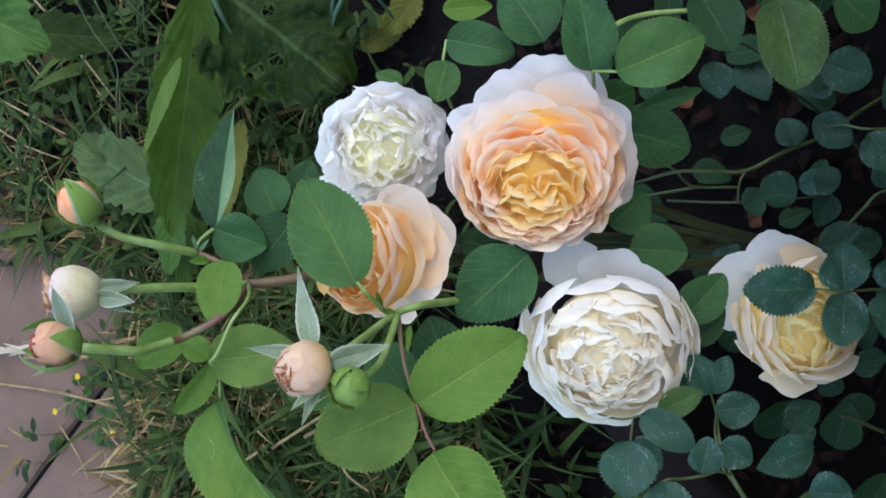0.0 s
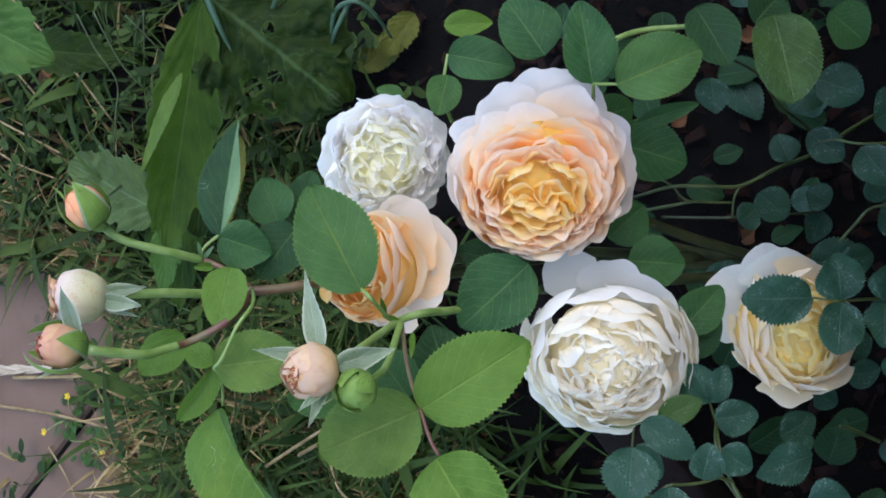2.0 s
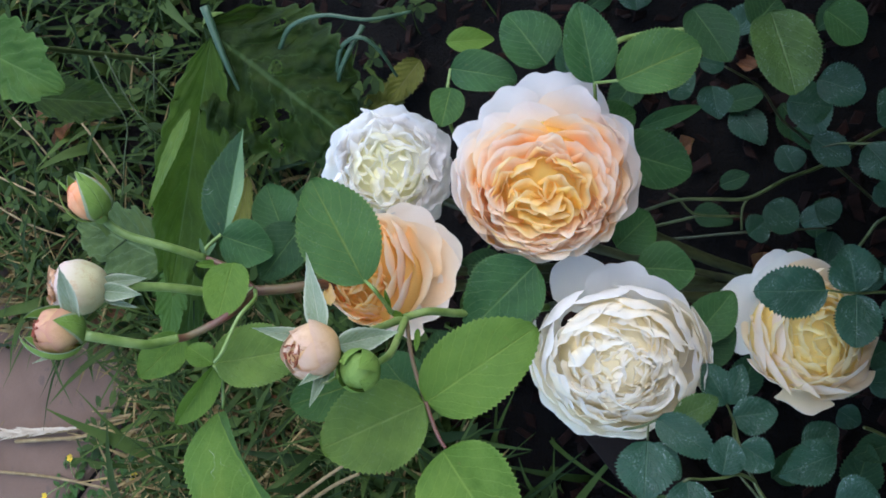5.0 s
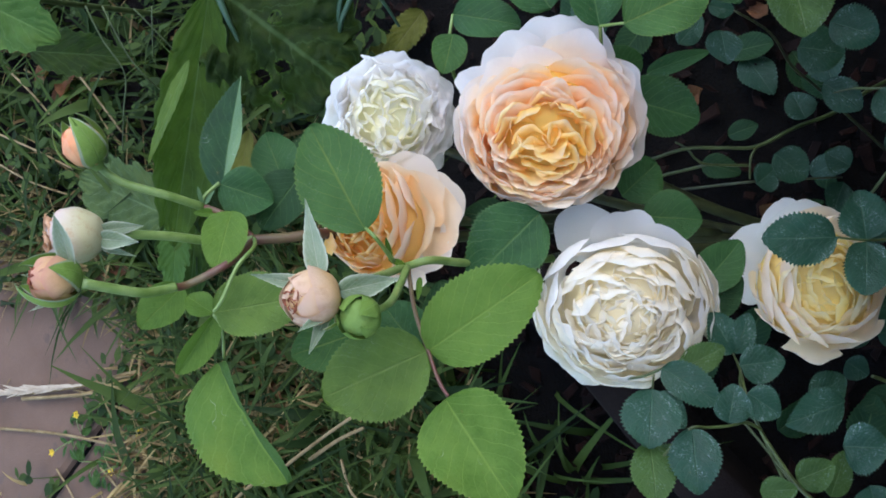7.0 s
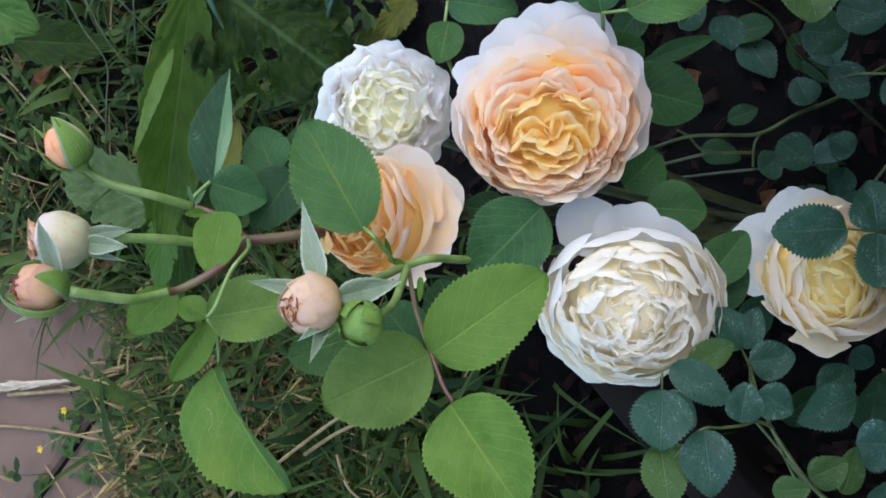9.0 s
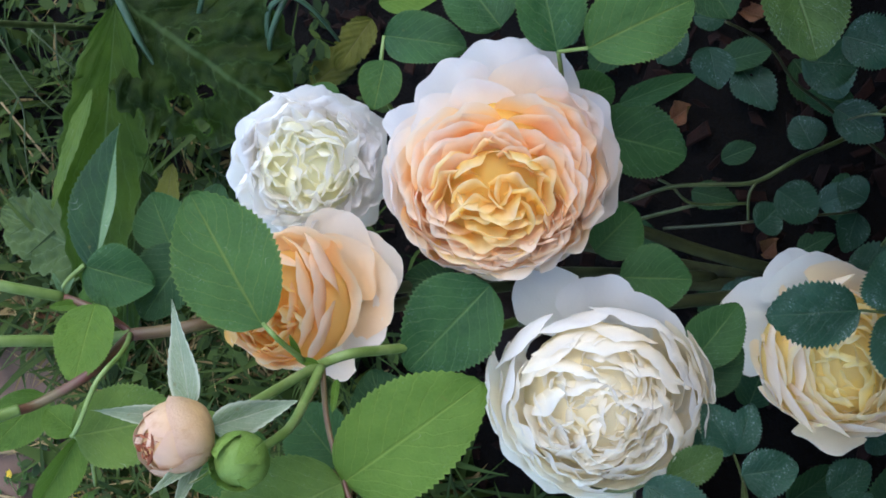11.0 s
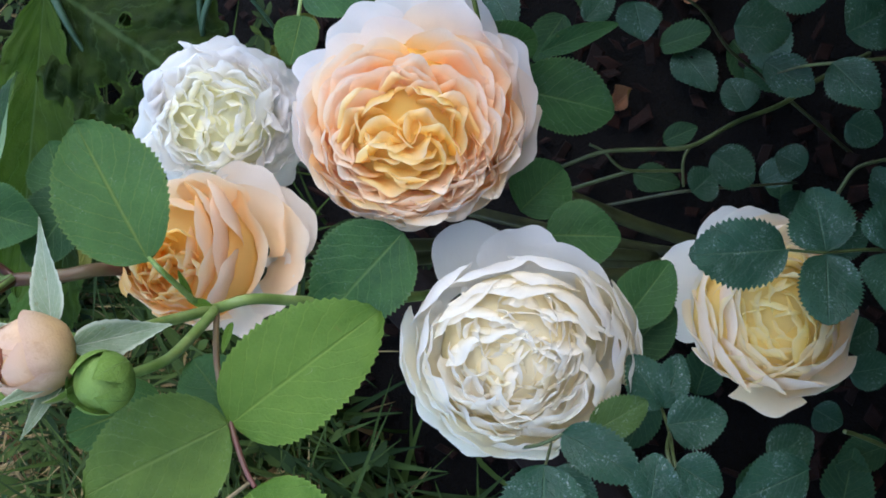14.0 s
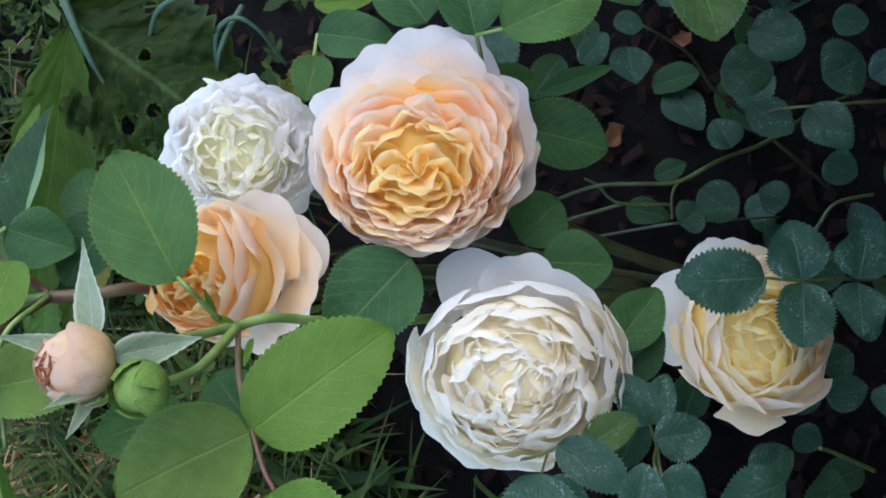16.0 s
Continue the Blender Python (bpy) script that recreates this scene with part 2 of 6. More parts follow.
def leaf_mesh(length, width, fold=18, bend=0.12, teeth=16, tooth=0.05, round_=0.8, wave=0.03, pale=0, seed=0, point=0.62):
    """A serrated leaflet: base at 0, tip along +y, upper side +z; fold in degrees lifts the halves, bend droops the
    tip.
    pale 1 or -1: that half takes the second, paler material."""
    rng = random.Random(seed)
    bm = bmesh.new()
    n, m = teeth * 2, 4
    lift = math.tan(radians(fold))
    ph = rng.uniform(0, 6.28)
    rows, uvs = [], []
    for i in range(n + 1):
        s = i / n
        half = 0.5 * width * max(0.0, math.sin(math.pi * s ** round_)) ** point
        half *= 1 + 0.05 * math.sin(5 * s + ph)
        row, uvr = [], []
        for j in range(-m, m + 1):
            k = j / m
            x, y = half * k * (1 + 0.05 * math.sin(3 * s + ph) * (1 if k > 0 else -1)), length * s
            if abs(j) == m and 0 < i < n:
                cut = tooth * (0.7 + 0.6 * rng.random())
                if i % 2:
                    x *= 1 + cut
                    y += length * 0.4 / n
                else:
                    x *= 1 - cut * 0.4
            veins = 0.008 * width * math.sin((s - 0.3 * abs(k)) * 8 * 6.28) * (1 - abs(k)) * (abs(k) > 0.1)
            z = abs(x) * lift * (1 - 0.25 * abs(k)) - bend * length * s * s
            z += wave * width * math.sin(7 * s + ph + 2 * k) * k * k + veins + 0.02 * width * noise.noise((x * 70 + ph, y * 70, ph))
            row.append(bm.verts.new((x, y, z)))
            uvr.append((s, 0.5 + 0.5 * k))
        rows.append(row)
        uvs.append(uvr)
    side = (lambda i, j: 1 if (pale > 0 and j >= m) or (pale < 0 and j < m) else 0) if pale else None
    grid_faces(bm, rows, uvs, side)
    return bm


def leaf(parent, base, tip, normal, width, fold=18, bend=0.1, mat=None, pale=0, round_=0.8, teeth=24, tooth=0.042, name="leaf", label="", other=None):
    a, b = Vector(base), Vector(tip)
    seed = int(abs(a.x * 7919 + a.y * 104729 + a.z * 1299709) * 100) % 100003
    bm = leaf_mesh((b - a).length, width, fold + 4 * (fold < 30), bend + 0.03, teeth, tooth, round_, 0.05, pale, seed)
    mats = (mat or LEAF, other or LEAF_PALE) if pale else (mat or LEAF,)
    return part(name, bm, mats, parent, label, basis(a, b - a, normal))


def tube_rows(bm, pts, radii, sides=8):
    """Skins a smooth line through points with a round tube."""
    pts = [Vector(p) for p in pts]
    path, rad = [], []
    for i in range(len(pts) - 1):
        p0, p1, p2, p3 = pts[max(i - 1, 0)], pts[i], pts[i + 1], pts[min(i + 2, len(pts) - 1)]
        for k in range(6):
            t = k / 6
            path.append(0.5 * (2 * p1 + (p2 - p0) * t + (2 * p0 - 5 * p1 + 4 * p2 - p3) * t * t + (3 * p1 - p0 - 3 * p2 + p3) * t ** 3))
            rad.append(radii[i] + (radii[i + 1] - radii[i]) * t)
    path.append(pts[-1])
    rad.append(radii[-1])
    side = None
    rings = []
    for i, p in enumerate(path):
        d = (path[min(i + 1, len(path) - 1)] - path[max(i - 1, 0)]).normalized()
        if side is None:
            side = d.orthogonal().normalized()
        side = (side - d * side.dot(d)).normalized()
        up = d.cross(side)
        rings.append([bm.verts.new(p + rad[i] * (math.cos(a) * side + math.sin(a) * up)) for a in [6.2832 * k / sides for k in range(sides)]])
    for a, b in zip(rings, rings[1:]):
        for k in range(sides):
            bm.faces.new((a[k], a[(k + 1) % sides], b[(k + 1) % sides], b[k]))
    bm.faces.new(rings[0][::-1])
    bm.faces.new(rings[-1])


def stem(parent, points, r0, r1, mat=None, name="stem", label="", sides=8):
    pts = [Vector(p) for p in points]
    bm = bmesh.new()
    n = len(pts) - 1
    tube_rows(bm, [p - pts[0] for p in pts], [r0 + (r1 - r0) * i / n for i in range(n + 1)], sides)
    return part(name, bm, mat or STEM, parent, label, Matrix.Translation(pts[0]))


def dome_core(R, low, high, wide):
    bm = bmesh.new()
    rows = []
    for i in range(9):
        a = -1.4 + 2.8 * i / 8
        r, h = wide * R * math.cos(a), (low + high) / 2 * R + (high - low) / 2 * R * math.sin(a)
        rows.append([bm.verts.new((r * math.cos(6.2832 * k / 16), r * math.sin(6.2832 * k / 16), h)) for k in range(16)])
    for a, b in zip(rows, rows[1:]):
        for k in range(16):
            bm.faces.new((a[k], a[(k + 1) % 16], b[(k + 1) % 16], b[k]))
    bm.faces.new(rows[0][::-1])
    bm.faces.new(rows[-1])
    return bm


def blade_petal(R, lip, az, half, length, tilt, curl, cup, ruffle, notch, rng, blunt=0.8, nu=14, nv=11, ragged=0.0):
    """A petal whose lip's middle is at lip; az: the way its back faces, in degrees; tilt: the lean of its lip out from the bloom's axis
    (negative: it closes over the heart); curl: how much that lean changes down to its base; cup: how far its sides bend forwards."""
    bm = bmesh.new()
    a, th, k = radians(az), radians(tilt), radians(curl) or 1e-4
    out, side, up = Vector((math.cos(a), math.sin(a), 0)), Vector((-math.sin(a), math.cos(a), 0)), Vector((0, 0, 1))
    p1, p2, p3, shy = rng.uniform(0, 6.28), rng.uniform(0, 6.28), rng.uniform(0, 6.28), rng.uniform(-0.5, 0.5)
    f1, f2 = rng.uniform(2.2, 3.6), rng.uniform(5.0, 7.5)
    drop, skew = min(0.6, blunt * half / length), rng.uniform(-0.12, 0.12)
    seed = Vector((rng.uniform(0, 50), 0, 0))
    rows, uvs = [], []
    for i in range(nv + 1):
        v = i / nv
        row, uvr = [], []
        for j in range(nu + 1):
            u = 2 * j / nu - 1
            edge = 1 - drop * abs(u) ** 2.5 - notch * math.exp(-((u - shy) / 0.22) ** 2) + skew * u + 0.012 * math.sin(f2 * u + p3) + ragged * noise.noise((u * 4 + p1, p2, 0))
            t = min(v * edge, 1.15)
            s = (1 - t) * length
            b = k / length
            x, h = (math.cos(th) - math.cos(th + b * s)) / b, (math.sin(th + b * s) - math.sin(th)) / b
            now = th + b * s
            front = out * -math.cos(now) + up * math.sin(now)
            w = half * (0.3 + 0.7 * math.sin(min(1.0, max(t, 0) * 1.3) * 1.5708)) * u
            wave = ruffle * half * max(t, 0) ** 3 * (math.sin(f1 * u + p1) * (0.5 + 0.6 * abs(u)) + 0.45 * math.sin(f2 * u + p2))
            p = Vector(lip) - out * x - up * h + side * w + front * (cup * half * u * u * (0.4 + 0.6 * t) + wave)
            p += 0.035 * noise.noise_vector(p * 3.0 + seed) + 0.012 * noise.noise_vector(p * 11.0 + seed)
            row.append(bm.verts.new(p * R))
            uvr.append((min(1.0, max(0.0, t)), 0.5 + 0.5 * u))
        rows.append(row)
        uvs.append(uvr)
    grid_faces(bm, rows, uvs)
    return bm


class Bloom:
    """A double rose, built petal by petal in its own plane: x to the right, y up, z out of the flower, its outline's radius 1.
    heart: the middle of its heart; dome: how far the heart stands out; mats: outer, middle, heart and loose petals."""

    def __init__(self, bush, place, face, radius, mats, label, seed, heart=(0, 0), dome=0.4, hollow=0.1, deep=0.24):
        z = Vector(face).normalized()
        x = Vector((0, 1, 0)).cross(z).normalized()
        m = Matrix((x, z.cross(x), z)).transposed().to_4x4()
        m.translation = place
        self.R, self.rng, self.mats = radius, random.Random(seed), mats
        self.heart, self.dome, self.hollow = Vector(heart), dome, hollow
        core = dome_core(radius, -0.6, dome - deep, 0.62)
        bmesh.ops.translate(core, verts=core.verts, vec=(heart[0] * 0.5 * radius, heart[1] * 0.5 * radius, 0))
        self.head = part("rose_bloom", core, mats[2], bush, label, m)
        hip = bmesh.new()
        tube_rows(hip, [(0, 0, -0.95 * radius), (0, 0, -0.8 * radius), (0, 0, -0.66 * radius), (0, 0, -0.45 * radius)], [0.06 * radius, 0.17 * radius, 0.19 * radius, 0.35 * radius], 12)
        part("hip", hip, SEPAL_GREEN, self.head, "green rose hip")

    def height(self, x, y):
        d2 = (x - self.heart.x * 0.5) ** 2 + (y - self.heart.y * 0.5) ** 2
        near = (x - self.heart.x) ** 2 + (y - self.heart.y) ** 2
        return self.dome * (1 - d2) - self.hollow * math.exp(-near / 0.07)

    def petal(self, x, y, az, half, tilt, length=0.6, curl=60, cup=0.25, ruffle=0.1, notch=0.04, mat=1, lift=0.0, blunt=0.8, ragged=0.0, nu=14):
        bm = blade_petal(self.R, (x, y, self.height(x, y) + lift), az, half, length, tilt, curl, cup, ruffle, notch, self.rng, blunt, nu, 11, ragged)
        part("petal", bm, self.mats[mat], self.head)

    def petals(self, rows, **kw):
        for x, y, az, half, tilt in rows:
            self.petal(x, y, az, half, tilt, **kw)

    def ring(self, count, r, half, tilt, lean=0.0, turn=0.0, arc=(0, 360), wild=1.0, **kw):
        """Petals round the heart; lean: how much further the upper ones open than the lower."""
        j = self.rng.uniform
        for k in range(count):
            az = arc[0] + (arc[1] - arc[0]) * (k + 0.5 + 0.35 * wild * j(-1, 1)) / count + turn
            c, s = math.cos(radians(az)), math.sin(radians(az))
            # rings widen from the heart to the outline's circle
            cx, cy = self.heart.x * (1 - r), self.heart.y * (1 - r)
            q = r * (1 + 0.07 * wild * j(-1, 1))
            self.petal(cx + q * c, cy + q * s, az + 14 * wild * j(-1, 1), half * (1 + 0.22 * wild * j(-1, 1)), tilt + lean * s + 9 * wild * j(-1, 1), notch=max(0.0, j(-0.04, 0.09)), lift=0.04 * wild * j(-1, 1), **kw)

    def jumble(self, count, reach, half, tilt, quarters=4, spin=0.0, squash=1.0, inner=0.0, mat=2, **kw):
        """The crowded heart: short petals that swirl about the middles of its quarters; tilt: from, to."""
        j = self.rng.uniform
        for k in range(count):
            q = inner + (1 - inner) * math.sqrt((k + 0.5) / count)
            phi = 2.39996 * k + j(-0.25, 0.25)
            x, y = reach * q * math.cos(phi), reach * q * math.sin(phi) * squash
            turn = radians(spin) + 6.2832 / quarters * round((phi - radians(spin)) / (6.2832 / quarters))
            d = 0.55 * reach
            qx, qy = x - d * math.cos(turn), y - d * squash * math.sin(turn)
            az = math.degrees(math.atan2(qy + 0.35 * y, qx + 0.35 * x)) + j(-40, 40)
            self.petal(self.heart.x + x, self.heart.y + y, az, half * j(0.65, 1.4), j(*tilt), mat=mat, notch=max(0.0, j(-0.05, 0.12)), lift=j(-0.05, 0.05) + 0.02, **kw)


    def fan(self, x, y, az, count, step, half, tilt, opened, mats=(2, 1), **kw):
        """A bank of upright petals like the pages of a book, one behind the other outwards from x, y."""
        j = self.rng.uniform
        for k in range(count):
            q = k / max(1, count - 1)
            a = radians(az + j(-9, 9))
            off = j(-0.05, 0.05)
            px, py = x + step * k * math.cos(a) - off * math.sin(a), y + step * k * math.sin(a) + off * math.cos(a)
            self.petal(px, py, az + j(-16, 16), half * (0.8 + 0.4 * q) * j(0.85, 1.2), tilt + (opened - tilt) * q + j(-7, 7), mat=mats[0] if q < 0.5 else mats[1], notch=max(0.0, j(-0.03, 0.1)), lift=j(-0.02, 0.03), **kw)


def clasp_mesh(R, tall, az, half, reach, rng):
    """A pointed sepal that still lies on its bud; reach 1 ends at the bud's tip."""
    bm = bmesh.new()
    rows, uvs = [], []
    n, m = 14, 5
    bent = rng.uniform(-0.15, 0.15)
    for i in range(n + 1):
        s = i / n
        t = s * reach
        u = 1 - t
        a, b, c, d = u ** 3, 3 * t * u * u, 3 * t * t * u, t ** 3
        r = a * 0.3 + b * 1.36 + c * 1.36 + d * 0.5
        z = a * -1.05 + b * -0.9 + c * (tall - 0.5) + d * (tall + 0.1)
        r += 0.25 * max(0.0, s - 0.75) * reach
        w = half * (1 - s ** 1.8) * (0.55 + 0.45 * min(1.0, 4 * s)) + 0.015
        row = []
        for j in range(-m, m + 1):
            k = j / m
            ang = az + bent * s + w * k / max(r, 0.45)
            rr = r + 0.05 * (1 - abs(k)) * math.sin(3.1416 * s) + 0.03 * (abs(k) > 0.9)
            row.append(bm.verts.new((rr * R * math.cos(ang), rr * R * math.sin(ang), z * R)))
        rows.append(row)
        uvs.append([(s, 0.5 + 0.5 * j / m) for j in range(-m, m + 1)])
    grid_faces(bm, rows, uvs, lambda i, j: 1 if j in (0, 2 * m - 1) else 0)
    return bm


def ball_petal(R, tall, az, wide, lip, swell, rng):
    """A petal wrapped on a closed bud: lip is the angle at which it ends, from the bud's tip; one side lies over the next petal."""
    bm = bmesh.new()
    nu, nv = 16, 14
    ph, seed = rng.uniform(0, 6.28), Vector((rng.uniform(0, 50), 0, 0))
    rows, uvs = [], []
    for i in range(nv + 1):
        t = i / nv
        row, uvr = [], []
        for j in range(nu + 1):
            u = 2 * j / nu - 1
            end = lip + 0.6 * abs(u) ** 2.2 + 0.05 * math.sin(4 * u + ph)
            th = 2.75 + (end - 2.75) * t
            ang = az + wide * u * (0.45 + 0.55 * math.sin(min(1.0, t * 1.5) * 1.5708)) + 0.12 * t
            rad = 1 + swell + 0.06 * u * t + 0.9 * max(0.0, t - 0.86) ** 1.5 + 0.08 * noise.noise(Vector((math.cos(ang), math.sin(ang), th)) * 1.5 + seed)
            p = Vector((math.sin(th) * math.cos(ang), math.sin(th) * math.sin(ang), math.cos(th) * tall)) * rad
            row.append(bm.verts.new(p * R))
            uvr.append((t, 0.5 + 0.5 * u))
        rows.append(row)
        uvs.append(uvr)
    grid_faces(bm, rows, uvs)
    return bm


def bud(bush, place, along, radius, mats, label, seed, sepals=(), sepal_mat=None, tall=1.35, clasp=(), face=(0, 0, 1), frill=1.0):
    """A rosebud: hip and core, wrapped petals, sepals. along: from stem to tip. sepals: (tip x, y, z, width);
    clasp: sepals that still lie on the bud (azimuth, half width, reach); frill: the size of the curled petals at its tip. face: where azimuth 0 points."""
    rng = random.Random(seed)
    z = Vector(along).normalized()
    x = (Vector(face) - z * Vector(face).dot(z)).normalized()
    m = Matrix((x, z.cross(x), z)).transposed().to_4x4()
    m.translation = place
    R = radius
    core = bmesh.new()
    tube_rows(core, [(0, 0, -1.55 * R), (0, 0, -1.25 * R), (0, 0, -0.95 * R), (0, 0, -0.7 * R), (0, 0, -0.5 * R)],
              [0.22 * R, 0.42 * R, 0.5 * R, 0.52 * R, 0.72 * R], 14)
    ob = part("rosebud", core, SEPAL_GREEN, bush, label, m)
    outer, tip = mats
    green_bud = outer is SEPAL_GREEN
    stretch = 1.04 * tall / 1.42
    if green_bud:
        part("bud_heart", dome_core(R, -0.85, tall - 0.2, 1.12), outer, ob)
    else:
        for k in range(9):
            inner = k / 8
            az = 2.4 * k + rng.uniform(-0.2, 0.2)
            sheet = ball_petal(1.04 * R, stretch, az, 1.15 - 0.3 * inner, 0.12 + 0.85 * (1 - inner) ** 1.5 * rng.uniform(0.5, 1.0), 0.05 - 0.12 * inner, rng)
            part("petal", sheet, outer, ob)
        for k in range(11):
            az = 52 * k + rng.uniform(-20, 20)
            r = (0.06 + 0.028 * k) * frill
            fold = blade_petal(1.04 * R, (r * math.cos(radians(az)), r * math.sin(radians(az)), stretch + rng.uniform(-0.02, 0.05) * frill - 0.1 * r), az + rng.uniform(-40, 40), (0.16 + 0.015 * k) * frill, 0.35, rng.uniform(-40, 10) + 30 * (frill - 1), 40, 0.5, 0.25, 0.02, rng)
            part("petal", fold, tip, ob)
        part("bud_heart", dome_core(R, -0.85, stretch * 0.96, 0.92), outer, ob)
    green = sepal_mat or SEPAL
    for tx, ty, tz, width in sepals:
        tip_at = m.inverted() @ Vector((tx, ty, tz))
        out = Vector((tip_at.x, tip_at.y, 0)).normalized()
        start = out * 0.55 * R + Vector((0, 0, -0.72 * R))
        way = tip_at - start
        inner = m.to_3x3().inverted() @ Vector(face) + 0.25 * Vector((0, 0, 1))
        sp = leaf_mesh(way.length, width, 26, -0.1, 10, 0.03, 0.55, 0.08, 0, rng.randrange(9999), 1.05)
        part("sepal", sp, green, ob, "", m @ basis(start, way, inner))
    for az, half, reach in clasp:
        sp = clasp_mesh(1.16 * R, tall * 0.86, az, half, reach, rng)
        part("sepal", sp, (SEPAL_GREEN, SEPAL_GREEN if outer is SEPAL_GREEN else SEPAL_RIM), ob)
    return ob


def lobed_leaf_mesh(length, width, lobes, depth, holes, seed, bend=0.25, fold=14, wave=0.06, round_=0.75):
    """A broad weed leaf with uneven lobes, a waved blade and eaten holes; holes: (along, across, size)."""
    rng = random.Random(seed)
    bm = bmesh.new()
    n, m = (150, 40) if holes else (60, 14)
    ph = rng.uniform(0, 6.28)
    rows, uvs = [], []
    for i in range(n + 1):
        s = i / n
        row, uvr = [], []
        for j in range(-m, m + 1):
            k = j / m
            side = 1 if k > 0 else -1
            saw = (s * lobes + 0.35 * side + 0.1 * math.sin(9 * s + ph)) % 1.0
            jag = 1 - depth * (1 - saw) ** 1.5 + 0.05 * math.sin(70 * s + ph * side)
            half = 0.5 * width * (0.04 + math.sin(math.pi * min(1, s ** round_)) ** 0.7) * (jag if 0.03 < s < 0.97 else 1)
            x = half * k
            y = length * (s + 0.03 * k * k * saw)
            z = abs(x) * math.tan(radians(fold)) - bend * length * s * s
            z += wave * width * (math.sin(8 * s + ph + side) * k * k + 0.35 * math.sin(23 * s + 4 * k + ph) * abs(k))
            ridge = (s - 0.35 * abs(k)) * 7.0
            z += 0.014 * width * math.cos(6.2832 * ridge + 1.5 * noise.noise((x * 25, y * 25, seed))) * min(1.0, 3 * abs(k)) + 0.035 * width * noise.noise((x * 60, y * 60, seed)) + 0.012 * width * noise.noise((x * 200, y * 200, seed))
            row.append(bm.verts.new((x, y, z)))
            uvr.append((s, 0.5 + 0.5 * k))
        rows.append(row)
        uvs.append(uvr)
    grid_faces(bm, rows, uvs)
    gone = set()
    for f in bm.faces:
        c = f.calc_center_median()
        for s, k, size in holes:
            p = Vector((k * width * 0.5, s * length))
            if (Vector((c.x, c.y)) - p).length < size * (0.75 + 0.5 * noise.noise((c.x * 130, c.y * 130, size * 900))):
                gone.add(f)
                break
            if (Vector((c.x, c.y)) - p).length < (size + 0.0012) * (0.75 + 0.5 * noise.noise((c.x * 130, c.y * 130, size * 900))):
                f.material_index = 1
    if gone:
        bmesh.ops.delete(bm, geom=list(gone), context="FACES")
    return bm


def lobed_leaf(parent, base, tip, normal, width, lobes=6, depth=0.45, holes=(), bend=0.15, fold=14, mat=None, seed=1, round_=0.75, wave=0.06, label=""):
    a, b = Vector(base), Vector(tip)
    bm = lobed_leaf_mesh((b - a).length, width, lobes, depth, holes, seed, bend, fold, wave, round_)
    return part("leaf", bm, (mat or LEAF_WEED, LEAF_WEED_BRIGHT), parent, label, basis(a, b - a, normal))


def blade(bm, root, height, lean, width, droop, segments=5):
    """A grass blade: a tapered, creased strip."""
    root = Vector(root)
    side = Vector((-lean.y, lean.x, 0))
    side = side.normalized() if side.length > 1e-6 else Vector((1, 0, 0))
    rows = []
    for i in range(segments + 1):
        s = i / segments
        p = root + Vector((0, 0, height * (s - droop * s * s))) + lean * s * (0.4 + 0.6 * s)
        w = width * 0.5 * (1 - s ** 1.6) + 0.00012
        crease = Vector((0, 0, -w * 0.5))
        rows.append([bm.verts.new(p - side * w), bm.verts.new(p + crease), bm.verts.new(p + side * w)])
    for a, b in zip(rows, rows[1:]):
        bm.faces.new((a[0], a[1], b[1], b[0]))
        bm.faces.new((a[1], a[2], b[2], b[1]))


def smooth_step(a, b, x):
    t = max(0.0, min(1.0, (x - a) / (b - a)))
    return t * t * (3 - 2 * t)


def stalk(points, r0, r1):
    """A dry grass stalk with a knot, lying on the ground."""
    pts = [Vector(p) for p in points]
    bm = bmesh.new()
    n = len(pts) - 1
    tube_rows(bm, [p - pts[0] for p in pts], [r0 + (r1 - r0) * i / n for i in range(n + 1)], 6)
    ob = new("dry_stalk", mesh_of("dry_stalk", bm, STRAW))
    ob.location = pts[0]
    return tagged(ob, "dry straw-coloured grass stalk lying on the paving", "straw", "dry stalks")


def seed_head(a, b):
    """A dry feathery grass ear."""
    a, b = Vector(a), Vector(b)
    rng = random.Random(3)
    bm = bmesh.new()
    tube_rows(bm, [b - a, (b - a) * 0.5, (b - a) * 0.02], [0.0008, 0.0007, 0.0003], 5)
    way = (b - a).normalized()
    side = way.cross(Vector((0, 0, 1))).normalized()
    for k in range(150):
        s = 0.06 + 0.88 * k / 150
        start = (b - a) * s
        out = side * rng.uniform(-1, 1) + Vector((0, 0, rng.uniform(-0.1, 0.7)))
        tip = start - way * rng.uniform(0.012, 0.026) + out * rng.uniform(0.002, 0.009) * math.sin(math.pi * min(1, s * 1.1))
        w = side * 0.0013 + Vector((0, 0, 0.0008))
        mid = (start + tip) / 2
        vs = [bm.verts.new(q) for q in (start, mid + w, tip, mid - w)]
        bm.faces.new(vs)
    ob = new("grass_ear", mesh_of("grass_ear", bm, STRAW_PALE))
    ob.location = a
    return tagged(ob, "dry bleached feathery grass ear lying on the paving", "grass ear")


DEAD = leaf_material("dead_leaf", (0.0729, 0.0243, 0.00972), (0.162, 0.0648, 0.0284), (0.178, 0.0972, 0.0486), 0.0)


def dead_leaf(a, b, width):
    a, b = Vector(a), Vector(b)
    bm = leaf_mesh((b - a).length, width, 35, -0.25, 10, 0.05, 0.75, 0.2, 0, int(a.x * 9000) % 977)
    ob = new("dead_leaf", mesh_of("dead_leaf", bm, DEAD))
    ob.matrix_basis = basis(a, b - a, (0.2, 0.1, 1))
    return tagged(ob, "curled rust-brown dead leaf on the ground", "dead leaf", "dead leaves")


